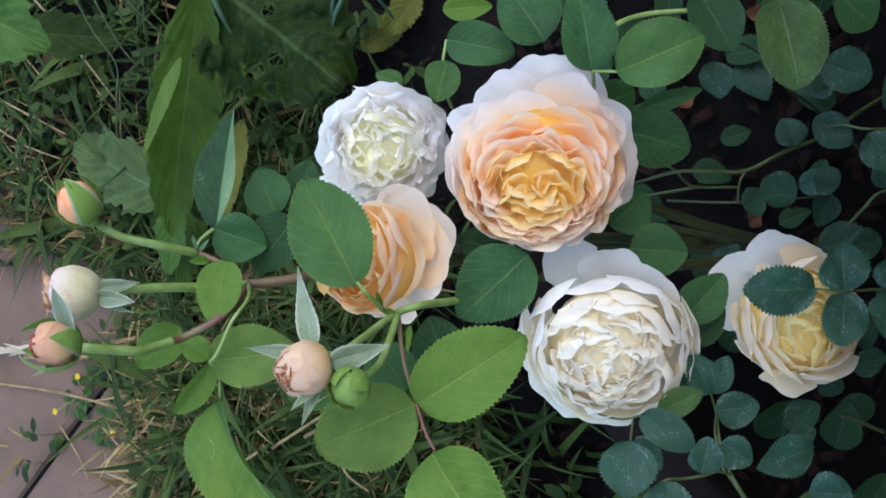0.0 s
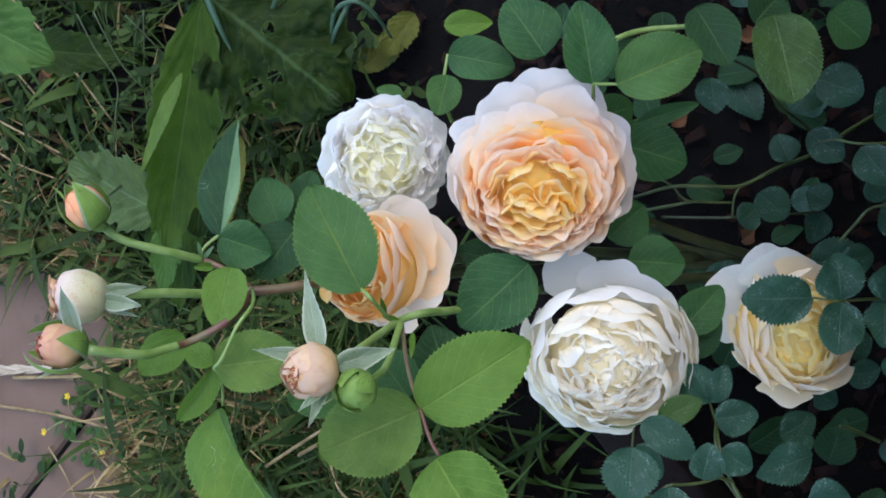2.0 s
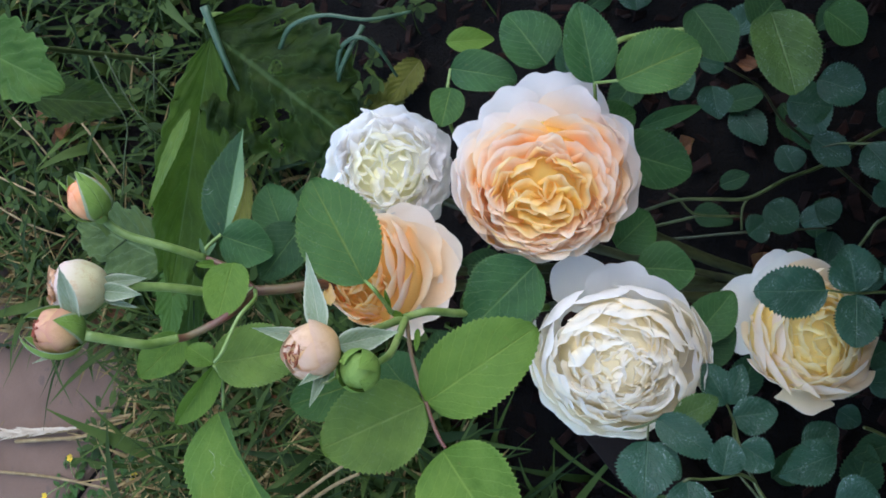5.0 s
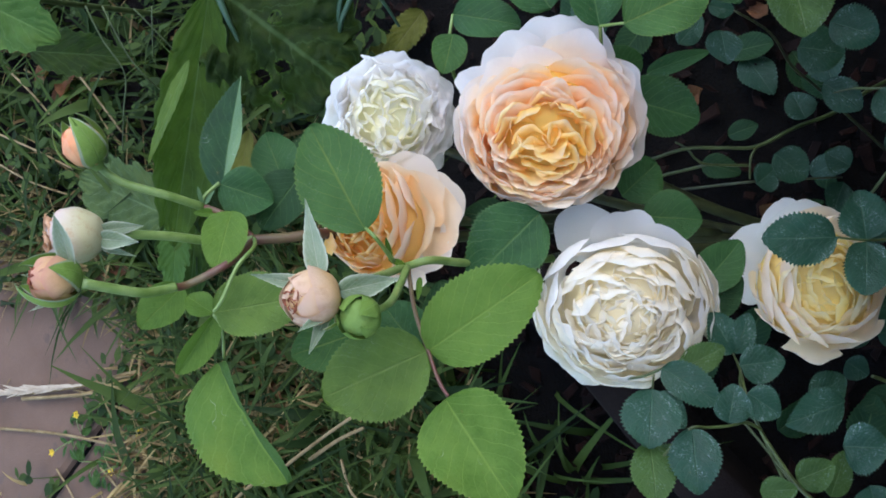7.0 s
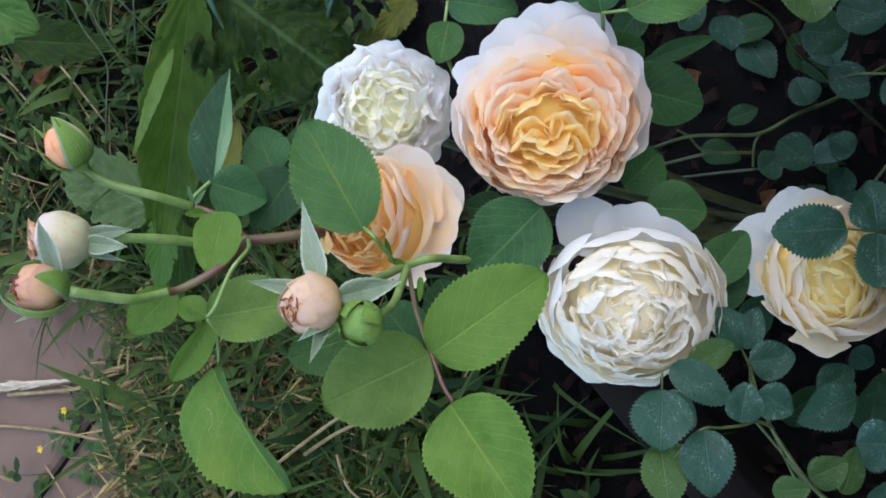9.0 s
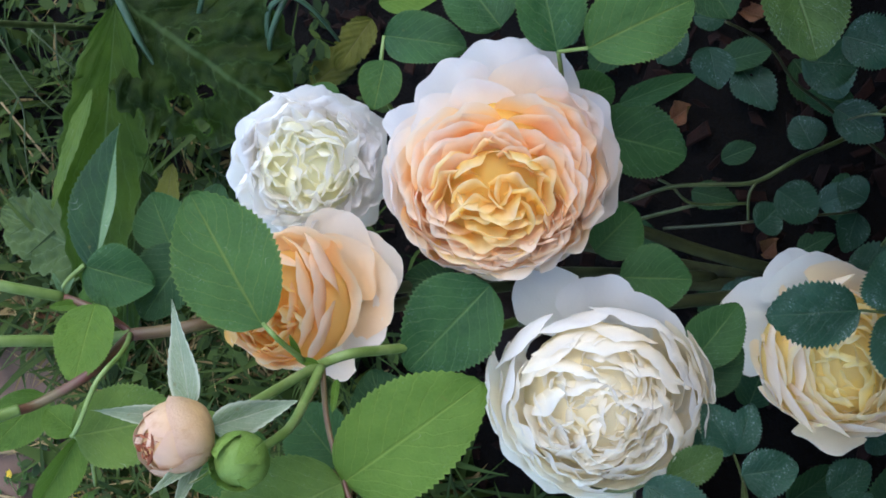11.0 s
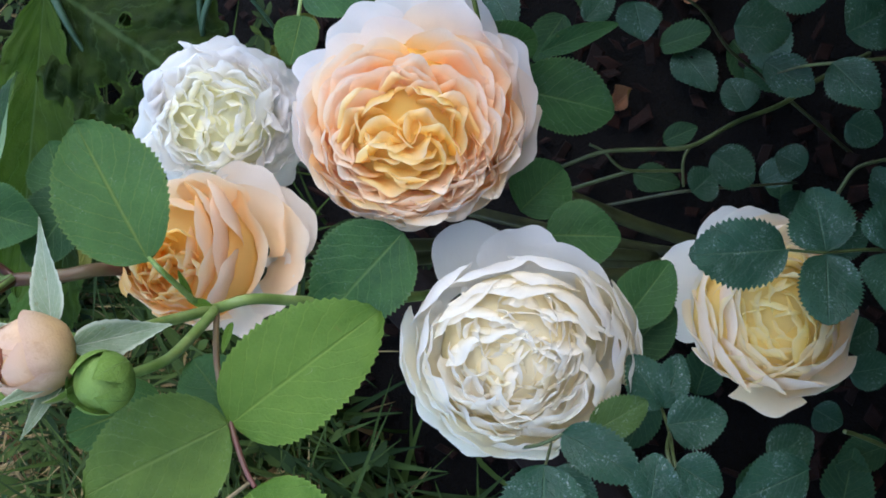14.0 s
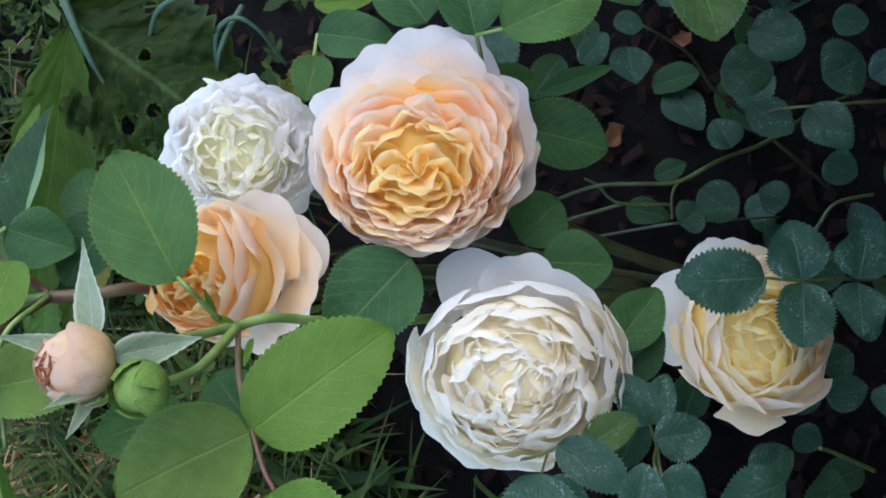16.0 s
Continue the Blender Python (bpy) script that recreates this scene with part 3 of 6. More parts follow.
# ---- ground, paving, bed ----
def paved(x, y):
    """1 on the open paving, 0 where earth and grass have crept over it."""
    rim = 0.035 * noise.noise((x * 14, y * 14, 5.0)) + 0.02 * noise.noise((x * 45, y * 45, 1.0))
    return smooth_step(-0.585, -0.615, x + rim) * smooth_step(0.0, -0.03, y + 0.3 * (x + 0.62) + rim)


def lump(x, y):
    """Height of the earth: nearly level, uneven, creeping over the slabs' edges."""
    z = 0.006 * noise.noise((x * 9, y * 9, 0.3)) + 0.0025 * noise.noise((x * 40, y * 40, 2.0))
    return (z + 0.008) * (1 - paved(x, y)) - 0.001 * paved(x, y)


def ground_sheet():
    bm = bmesh.new()
    near = [-2.2 + 0.02 * i for i in range(181)]
    axis_x = [-60, -25, -10, -5, -3] + near + [2.2, 4, 10, 25, 60]
    near_y = [-1.5 + 0.02 * i for i in range(151)]
    axis_y = [-60, -25, -10, -5, -2.5] + near_y + [2.5, 5, 10, 25, 60]
    rows = [[bm.verts.new((x, y, lump(x, y) - 0.004)) for y in axis_y] for x in axis_x]
    for a, b in zip(rows, rows[1:]):
        for k in range(len(a) - 1):
            bm.faces.new((a[k], b[k], b[k + 1], a[k + 1]))
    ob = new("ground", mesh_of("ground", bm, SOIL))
    return tagged(ob, "bare garden soil between grass and paving, darkened for shade", "ground", kind="structure")


ground_sheet()

# paving slabs in a skewed bond, beyond the grass
pavement = tagged(new("pavement"), "dusty mauve-brown paving slabs with weedy joints", "pavement", kind="structure")
slab_turn = Matrix.Translation((-0.675, -0.111, 0)) @ Matrix.Rotation(radians(47), 4, "Z")


def slab_mesh(w, d, seed):
    rng = random.Random(seed)
    bm = bmesh.new()
    low = [bm.verts.new((x, y, -0.045)) for x, y in ((0, 0), (w, 0), (w, d), (0, d))]
    top = []
    for ring, (inset, z) in enumerate(((0.0, -0.007), (0.002, -0.002), (0.007, 0.0))):
        top.append([bm.verts.new((x + sx * inset + rng.uniform(-0.0006, 0.0006), y + sy * inset + rng.uniform(-0.0006, 0.0006), z + rng.uniform(-0.0004, 0.0004)))
                    for x, y, sx, sy in ((0, 0, 1, 1), (w / 2, 0, 0, 1), (w, 0, -1, 1), (w, d / 2, -1, 0), (w, d, -1, -1), (w / 2, d, 0, -1), (0, d, 1, -1), (0, d / 2, 1, 0))])
    for a, b in zip(top, top[1:]):
        for k in range(8):
            bm.faces.new((a[k], a[(k + 1) % 8], b[(k + 1) % 8], b[k]))
    bm.faces.new(top[-1])
    r = top[0]
    for k in range(4):
        a, b = low[k], low[(k + 1) % 4]
        bm.faces.new((a, b, r[(2 * k + 2) % 8], r[2 * k + 1], r[2 * k]))
    me = mesh_of("paver", bm, PAVER)
    for p in me.polygons:
        p.use_smooth = False
    return me


slabs = [slab_mesh(0.396, 0.396, s) for s in range(4)]
for i in range(-8, 6):
    for k in range(-8, 9):
        m = slab_turn @ Matrix.Translation((i * 0.4 + 0.08, k * 0.4 + 0.002, 0.0007 * ((i * 5 + k * 3) % 4)))
        middle = m @ Vector((0.198, 0.198, 0))
        if -1.9 < middle.x < -0.42 and -1.6 < middle.y < 0.25:
            ob = new("paver", slabs[(i * 3 + k) % 4])
            ob.parent = pavement
            ob.matrix_basis = m

# an unseen plain wall, added to block sky light from the +x side
wall = bmesh.new()
bmesh.ops.create_cube(wall, size=1.0)
bmesh.ops.scale(wall, vec=(0.2, 12.0, 2.5), verts=wall.verts)
bmesh.ops.bevel(wall, geom=wall.edges[:], offset=0.01, segments=2, affect="EDGES")
BLOCK_GREY = rough_material("wall_block_grey", (0.08, 0.08, 0.08), (0.13, 0.13, 0.13), 3.0, 120.0, 0.003)
ob = tagged(new("wall_house", mesh_of("wall_house", wall, BLOCK_GREY)), "plain dark unseen wall added to block sky light", "wall", kind="structure")
ob.matrix_basis = pose(2.3, 0, 0.9)

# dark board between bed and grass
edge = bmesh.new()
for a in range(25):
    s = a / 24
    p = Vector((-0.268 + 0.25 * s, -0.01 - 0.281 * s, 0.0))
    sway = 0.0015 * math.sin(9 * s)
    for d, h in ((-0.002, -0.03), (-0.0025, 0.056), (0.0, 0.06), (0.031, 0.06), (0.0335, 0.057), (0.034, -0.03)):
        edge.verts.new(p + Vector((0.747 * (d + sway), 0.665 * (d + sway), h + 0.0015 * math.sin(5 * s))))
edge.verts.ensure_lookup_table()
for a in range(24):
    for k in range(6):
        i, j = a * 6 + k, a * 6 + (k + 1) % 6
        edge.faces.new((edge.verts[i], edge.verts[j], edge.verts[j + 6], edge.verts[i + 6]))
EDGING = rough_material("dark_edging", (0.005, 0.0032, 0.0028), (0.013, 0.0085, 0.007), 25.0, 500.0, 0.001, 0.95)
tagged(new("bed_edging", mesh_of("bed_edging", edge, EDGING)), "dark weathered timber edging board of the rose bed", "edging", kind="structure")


# ---- plants ----
def petals(name, outer, middle, heart, loose, edge):
    kinds = (("outer", outer, 0.5, (0.5, 0.98)), ("middle", middle, 0.6, (0.56, 1.0)), ("heart", heart, 0.68, (0.5, 1.02)), ("loose", loose, 0.5, (0.45, 0.95)))
    return tuple(petal_material("%s_petal_%s" % (name, k), *c, edge, glow, 0.0, fade) for k, c, glow, fade in kinds)


PALE_LOOSE = ((0.88, 0.87, 0.85), (0.82, 0.83, 0.85))
APRICOT = petals("apricot", ((0.97, 0.8, 0.62), (0.79, 0.765, 0.755)), ((0.99, 0.63, 0.25), (0.86, 0.745, 0.61)), ((0.99, 0.72, 0.16), (0.89, 0.77, 0.46)), ((0.9, 0.85, 0.8), (0.8, 0.8, 0.82)), (0.89, 0.82, 0.75))
CREAM = petals("cream", ((0.94, 0.92, 0.87), (0.74, 0.745, 0.755)), ((0.99, 0.925, 0.77), (0.81, 0.79, 0.745)), ((0.99, 0.91, 0.66), (0.84, 0.8, 0.68)), PALE_LOOSE, (0.84, 0.83, 0.8))
WHITE = petals("white", ((0.95, 0.91, 0.86), (0.77, 0.745, 0.73)), ((0.98, 0.96, 0.87), (0.8, 0.79, 0.765)), ((0.98, 0.95, 0.7), (0.86, 0.85, 0.76)), PALE_LOOSE, (0.84, 0.83, 0.82))
YELLOW = petals("yellow", ((0.97, 0.8, 0.57), (0.82, 0.73, 0.64)), ((0.99, 0.86, 0.48), (0.86, 0.8, 0.63)), ((0.99, 0.85, 0.33), (0.88, 0.83, 0.55)), ((0.88, 0.86, 0.82), (0.79, 0.8, 0.82)), (0.88, 0.83, 0.75))
PEACH = petals("peach", ((0.96, 0.68, 0.38), (0.88, 0.75, 0.6)), ((0.97, 0.65, 0.31), (0.88, 0.75, 0.56)), ((0.97, 0.7, 0.21), (0.9, 0.76, 0.42)), ((0.95, 0.83, 0.68), (0.86, 0.81, 0.77)), (0.93, 0.82, 0.67))
BUD_TAN = (petal_material("bud_petal_tan", (0.55, 0.36, 0.15), (0.54, 0.3, 0.19), (0.42, 0.17, 0.13), 0.2, 0.5), petal_material("bud_tip_red", (0.336, 0.0807, 0.0538), (0.336, 0.101, 0.0672), (0.323, 0.121, 0.0807), 0.2, 0.45))
BUD_PINK = (petal_material("bud_petal", (0.64, 0.42, 0.18), (0.62, 0.45, 0.32), (0.56, 0.35, 0.25), 0.25, 0.45), petal_material("bud_tip", (0.3, 0.08, 0.04), (0.4, 0.15, 0.08), (0.36, 0.15, 0.1), 0.2, 0.4))
BUD_ORANGE = (petal_material("bud_petal_orange", (0.72, 0.36, 0.16), (0.76, 0.3, 0.14), (0.78, 0.45, 0.3), 0.2, 0.3), petal_material("bud_tip_orange", (0.57, 0.18, 0.06), (0.6, 0.24, 0.11), (0.65, 0.32, 0.16), 0.2, 0.4))
BUD_WHITE = (petal_material("bud_petal_white", (0.52, 0.5, 0.27), (0.6, 0.5, 0.45), (0.52, 0.36, 0.3), 0.25, 0.55), petal_material("bud_tip_rust", (0.45, 0.22, 0.1), (0.58, 0.38, 0.25), (0.5, 0.28, 0.17), 0.2, 0.5))
BUD_GREEN = (SEPAL_GREEN, SEPAL_GREEN)

ROSE = thing("rose_bush", (-0.12, 0.0, 0.0), "rose bush with apricot and cream double blooms and green leaves", "rose bush")
SMALL = thing("rose_bush", (0.02, 0.0, 0.0), "low rose bush with small dusty dark blue-green leaves", "rose bush")
WEED = thing("sow_thistle", (-0.47, 0.2, 0.0), "tall weed with broad lobed leaves eaten full of holes", "weed")
CORNER = thing("broad_leaved_weed", (-0.62, 0.26, 0.0), "pale green broad-leaved weed in the grass", "weed")

# the apricot bloom: loose pale petals behind, open banks above, closed folds below
b = Bloom(ROSE, (-0.1517, 0.0450, 0.2452), (0.355, -0.235, 0.9), 0.0492, APRICOT, "full apricot rose bloom, paler at the rim", 11, heart=(-0.02, -0.24), dome=0.42, hollow=0.1, deep=0.16)
b.petals(((0.02, 1.03, 90, 0.42, 62), (0.54, 0.92, 58, 0.44, 60), (-0.52, 0.8, 125, 0.36, 60), (0.97, 0.3, 18, 0.4, 50), (-0.88, 0.46, 150, 0.2, 50)), length=0.9, curl=-25, mat=3, lift=-0.22, ruffle=0.06, cup=0.22, nu=20)
b.petals(((0.97, -0.12, -8, 0.38, 20), (0.92, -0.42, -30, 0.4, 0), (-0.95, -0.2, 190, 0.4, 0), (-0.9, 0.12, 172, 0.36, 20), (-0.72, -0.62, 222, 0.4, -5), (-0.36, -0.86, 250, 0.4, -8), (0.1, -0.94, 274, 0.42, -8), (0.5, -0.82, 300, 0.4, -8)), length=0.7, curl=75, mat=0, lift=-0.16, ruffle=0.07)
b.petals(((0.4, 0.82, 64, 0.36, 62), (-0.22, 0.66, 108, 0.34, 60), (-0.62, 0.5, 140, 0.28, 55), (0.72, 0.42, 34, 0.34, 50)), length=0.7, curl=-30, mat=0, lift=-0.08, ruffle=0.08, nu=18)
b.petals(((0.36, 0.52, 62, 0.36, 58), (-0.36, 0.38, 118, 0.36, 62), (-0.5, 0.3, 122, 0.38, 62), (-0.42, 0.2, 115, 0.36, 60), (-0.62, 0.18, 142, 0.3, 55), (-0.4, 0.1, 118, 0.3, 58), (0.5, 0.1, 45, 0.32, 58), (0.62, 0.22, 34, 0.32, 52), (0.7, 0.0, 12, 0.32, 40)), length=0.5, curl=-30, mat=1, ruffle=0.12, notch=0.06)
b.petals(((-0.3, 0.46, 112, 0.34, 60), (-0.56, 0.38, 130, 0.34, 58), (-0.66, 0.28, 140, 0.3, 55), (-0.28, 0.26, 108, 0.3, 60), (-0.52, 0.12, 128, 0.3, 55), (0.56, 0.34, 42, 0.32, 55), (0.74, 0.24, 24, 0.3, 48), (0.58, 0.02, 26, 0.26, 48), (0.4, 0.2, 52, 0.3, 55)), length=0.42, curl=-20, mat=1, ruffle=0.14, notch=0.06, lift=0.02)
b.petals(((0.02, 0.34, 84, 0.17, 25), (0.1, 0.24, 70, 0.18, 35), (0.2, 0.12, 62, 0.16, 38), (-0.08, 0.24, 100, 0.18, 42)), length=0.4, curl=-20, cup=0.6, ruffle=0.16)
b.ring(11, 0.84, 0.34, -6, 14, 8, (150, 395), mat=0, length=0.6, curl=70)
b.ring(12, 0.74, 0.3, -4, 22, 20, (150, 390), mat=1, length=0.55, curl=60)
b.ring(10, 0.86, 0.26, 34, 0, 0, (190, 350), mat=1, length=0.5, curl=-10, ruffle=0.16, cup=0.4)
b.ring(10, 0.74, 0.25, 30, 0, 8, (190, 350), mat=1, length=0.5, curl=-10, ruffle=0.18, cup=0.42)
b.ring(9, 0.62, 0.24, 26, 0, 0, (190, 350), mat=1, length=0.48, curl=-8, ruffle=0.18, cup=0.42)
page = dict(length=0.46, curl=-5, ruffle=0.2, cup=0.42, ragged=0.03)
for x, y, az, count, step, half, tilt, opened, mats in ((-0.3, -0.2, 176, 6, 0.075, 0.22, -12, 8, (2, 1)), (-0.42, -0.44, 200, 5, 0.065, 0.2, -14, 4, (1, 1)), (0.34, -0.46, 8, 7, 0.055, 0.2, -14, 6, (1, 1)), (0.24, -0.62, 330, 4, 0.06, 0.2, -12, 4, (1, 1)), (-0.14, -0.46, 258, 4, 0.11, 0.25, 22, 40, (2, 2)), (0.1, -0.44, 278, 4, 0.1, 0.21, 20, 36, (2, 2)),
                                                        (0.3, -0.06, 52, 5, 0.1, 0.3, 25, 50, (2, 1)), (0.36, -0.2, 20, 4, 0.1, 0.24, 22, 45, (2, 1)), (-0.34, -0.02, 118, 4, 0.11, 0.3, 25, 50, (2, 1)), (0.0, 0.1, 85, 4, 0.07, 0.17, -8, 26, (2, 1))):
    b.fan(x, y, az, count, step, half, tilt, opened, mats, **page)
b.petals(((-0.2, -0.12, 95, 0.2, 30), (-0.26, -0.24, 112, 0.19, 24), (-0.22, -0.36, 250, 0.2, 30), (-0.08, -0.42, 235, 0.18, 34), (0.1, -0.4, 300, 0.18, 34), (0.24, -0.34, 25, 0.19, 20), (0.26, -0.2, 60, 0.2, 30), (0.14, -0.06, 75, 0.2, 34), (-0.02, -0.12, 150, 0.15, 15), (0.06, -0.26, 330, 0.13, 12), (-0.08, -0.26, 200, 0.13, 10)), length=0.4, curl=-15, mat=2, lift=0.05, cup=0.5, ruffle=0.2)
b.petals(((-0.2, 0.0, 120, 0.18, -34), (0.2, 0.02, 60, 0.17, -30), (-0.02, -0.56, 268, 0.2, -24)), length=0.42, curl=45, mat=2, lift=0.05, cup=0.4, ruffle=0.16)
b.petals(((0.02, -0.7, 270, 0.24, -38), (-0.5, -0.6, 235, 0.3, -32), (0.3, -0.62, 285, 0.2, -25)), length=0.5, curl=70, lift=0.02)

# the cream bloom: a globe closed over a ragged heart
b = Bloom(ROSE, (-0.1236, -0.0432, 0.2207), (0.29, -0.02, 0.95), 0.0474, CREAM, "full creamy white rose bloom with ruffled heart", 12, heart=(-0.02, -0.2), dome=0.5, hollow=0.08, deep=0.11)
b.petals(((-0.56, 0.98, 120, 0.36, 62), (0.12, 0.92, 76, 0.42, 48), (0.68, 0.54, 36, 0.46, 42), (0.9, 0.12, 10, 0.34, 35), (0.97, -0.06, -6, 0.2, 40)), length=0.8, curl=-10, mat=3, lift=-0.2, ruffle=0.06, cup=0.2, nu=20)
b.petals(((-0.56, -0.84, 238, 0.3, -5), (-0.92, -0.34, 200, 0.4, -5), (0.62, -0.56, -42, 0.3, 0), (-0.84, -0.02, 178, 0.4, -10), (-0.1, -0.86, 264, 0.4, -8), (0.36, -0.72, 298, 0.36, -8), (-0.76, -0.6, 215, 0.36, -12)), length=0.7, curl=80, mat=1, lift=-0.16)
b.petals(((-0.56, 0.34, 132, 0.4, -42), (-0.16, 0.44, 102, 0.42, -44), (0.3, 0.46, 70, 0.4, -42), (0.58, 0.2, 32, 0.36, -38), (-0.68, 0.0, 166, 0.38, -36), (0.72, -0.1, 2, 0.34, -30)), length=0.7, curl=85, mat=0, lift=-0.02, ruffle=0.07, nu=18)
b.petals(((-0.2, 0.3, 104, 0.36, -44), (0.24, 0.34, 72, 0.32, -42), (0.46, 0.1, 40, 0.3, -38), (-0.44, 0.16, 140, 0.3, -40), (-0.1, -0.04, 95, 0.28, -46), (0.3, 0.1, 72, 0.2, -36)), length=0.55, curl=75, mat=1, lift=0.02, ruffle=0.1, ragged=0.06)
b.ring(11, 0.84, 0.34, -24, 0, 8, (165, 380), mat=1, length=0.65, curl=80, ruffle=0.09)
b.ring(12, 0.73, 0.3, -26, 0, 24, (165, 380), mat=1, length=0.6, curl=75, ruffle=0.11, ragged=0.04)
b.ring(11, 0.62, 0.27, -30, 0, 0, (165, 390), mat=1, length=0.55, curl=70, ruffle=0.14, ragged=0.06)
b.jumble(30, 0.6, 0.2, (-48, -4), 5, 60, mat=1, length=0.42, curl=45, ruffle=0.16, cup=0.42, ragged=0.08)
b.jumble(24, 0.44, 0.17, (-48, 0), 4, 20, mat=1, length=0.38, curl=42, ruffle=0.18, cup=0.45, ragged=0.08)
b.jumble(16, 0.28, 0.14, (-45, 0), 3, 50, mat=2, length=0.34, curl=40, ruffle=0.18, cup=0.45, ragged=0.08)
for x, y, az, count, step, half in ((0.2, -0.34, 318, 6, 0.085, 0.22), (-0.02, -0.44, 276, 5, 0.08, 0.22), (0.26, -0.12, 350, 5, 0.085, 0.22), (-0.3, -0.3, 214, 5, 0.085, 0.2)):
    b.fan(x, y, az, count - 1, step, half * 1.1, 0, 26, (1, 1), length=0.4, curl=-5, ruffle=0.15, cup=0.42, ragged=0.05)
b.petals(((-0.3, 0.22, 118, 0.34, -46), (0.1, 0.26, 84, 0.36, -48), (0.42, 0.16, 45, 0.3, -42)), length=0.6, curl=80, mat=1, lift=0.05, ruffle=0.08, ragged=0.04)
b.petals(((0.22, -0.2, 58, 0.16, -36), (0.37, -0.32, -40, 0.18, -10), (-0.37, -0.46, 240, 0.22, -34), (-0.64, -0.34, 200, 0.24, -30), (-0.1, -0.5, 265, 0.18, -30), (0.2, -0.6, 290, 0.2, -30)), length=0.42, curl=55, mat=1, lift=0.03, ragged=0.1, ruffle=0.16)

# the white bloom behind
b = Bloom(ROSE, (-0.2398, 0.0553, 0.2438), (0.535, -0.22, 0.81), 0.0385, WHITE, "white rose bloom with greenish yellow heart", 13, heart=(-0.1, 0.0), dome=0.5, hollow=0.12, deep=0.18)
b.petals(((-0.4, 0.8, 118, 0.32, 20), (0.1, 0.86, 82, 0.34, 20), (0.5, 0.74, 55, 0.36, 10), (-0.84, 0.4, 152, 0.34, 10), (-0.94, 0.0, 180, 0.36, 0), (0.84, 0.4, 25, 0.4, 0), (0.94, -0.1, -5, 0.4, 0), (-0.7, -0.6, 220, 0.4, -5), (0.0, -0.9, 270, 0.5, -5), (0.7, -0.62, 318, 0.42, -5)), length=0.75, curl=70, mat=0, lift=-0.16, ruffle=0.14, ragged=0.06)
b.ring(11, 0.82, 0.32, 8, 14, 0, mat=0, length=0.6, curl=55, ruffle=0.16, ragged=0.08)
b.ring(11, 0.68, 0.28, 4, 10, 16, mat=0, length=0.55, curl=50, ruffle=0.18, ragged=0.08)
b.ring(10, 0.54, 0.26, 6, 6, 0, mat=1, length=0.5, curl=40, ruffle=0.22, ragged=0.1)
b.jumble(30, 0.62, 0.22, (-45, 15), 5, 40, mat=1, length=0.42, curl=45, ruffle=0.22, cup=0.35, ragged=0.1)
b.jumble(20, 0.4, 0.17, (-45, 5), 4, 10, mat=2, length=0.36, curl=40, ruffle=0.22, cup=0.4, ragged=0.12)
b.jumble(14, 0.8, 0.26, (-30, 20), 7, 0, inner=0.7, mat=0, length=0.45, curl=45, ruffle=0.22, ragged=0.1)
b.ring(10, 0.74, 0.22, 25, 0, 0, (-20, 75), mat=0, length=0.4, curl=-10, ruffle=0.16)

# the peach bloom, turned to its side: its heart low, broad petals folded over it
b = Bloom(ROSE, (-0.2221, -0.0042, 0.2708), (0.52, -0.05, 0.85), 0.038, PEACH, "peach rose bloom seen from its side", 14, heart=(-0.5, -0.22), dome=0.42, hollow=0.1)
b.petals(((0.93, 0.42, 24, 0.46, 52), (0.42, 0.92, 64, 0.46, 52), (0.74, -0.46, -28, 0.4, 48), (0.18, -0.92, 276, 0.24, 40), (-0.16, -0.84, 258, 0.22, 40)), length=1.0, curl=-20, mat=3, lift=-0.36, ruffle=0.06, cup=0.18, nu=20)
b.petals(((0.88, -0.02, -6, 0.6, 46), (0.55, 0.5, 40, 0.5, 42)), length=0.9, curl=-25, mat=0, lift=-0.22, ruffle=0.08, cup=0.3, nu=22, notch=0.08)
b.petals(((-0.05, 0.72, 84, 0.4, 5), (-0.5, 0.66, 112, 0.4, 0), (-0.9, 0.1, 165, 0.4, 0), (-0.86, -0.34, 205, 0.36, -8), (-0.6, -0.62, 232, 0.4, -10), (-0.24, -0.72, 262, 0.36, -12)), length=0.7, curl=70, mat=0, lift=-0.1)
b.petals(((-0.02, 0.02, 2, 0.58, -46), (0.06, 0.3, 26, 0.46, -44), (0.02, -0.34, -24, 0.44, -44)), length=0.62, curl=80, mat=0, cup=0.3, lift=-0.02, ruffle=0.06, nu=20)
b.petals(((-0.14, 0.1, 6, 0.48, -42), (-0.12, -0.26, -18, 0.4, -42), (-0.14, 0.42, 40, 0.4, -36)), length=0.5, curl=70, mat=1, cup=0.34, lift=0.02, ruffle=0.08)
b.jumble(26, 0.34, 0.17, (-45, 5), 4, 0, mat=2, length=0.36, curl=45, ruffle=0.18, cup=0.4, ragged=0.06)
b.fan(-0.6, -0.3, 215, 5, 0.07, 0.2, -18, 4, (2, 1), length=0.4, curl=20, ruffle=0.16, cup=0.4)
b.fan(-0.4, -0.46, 262, 5, 0.07, 0.2, -18, 4, (2, 1), length=0.4, curl=20, ruffle=0.16, cup=0.4)
b.petals(((0.46, 0.0, 0, 0.7, 30),), length=0.7, curl=0, mat=1, lift=-0.2, cup=0.35, nu=22)
b.petals(((-0.3, 0.36, 60, 0.34, -32), (-0.26, -0.1, -6, 0.34, -38)), length=0.45, curl=60, mat=1, cup=0.36, ruffle=0.1)

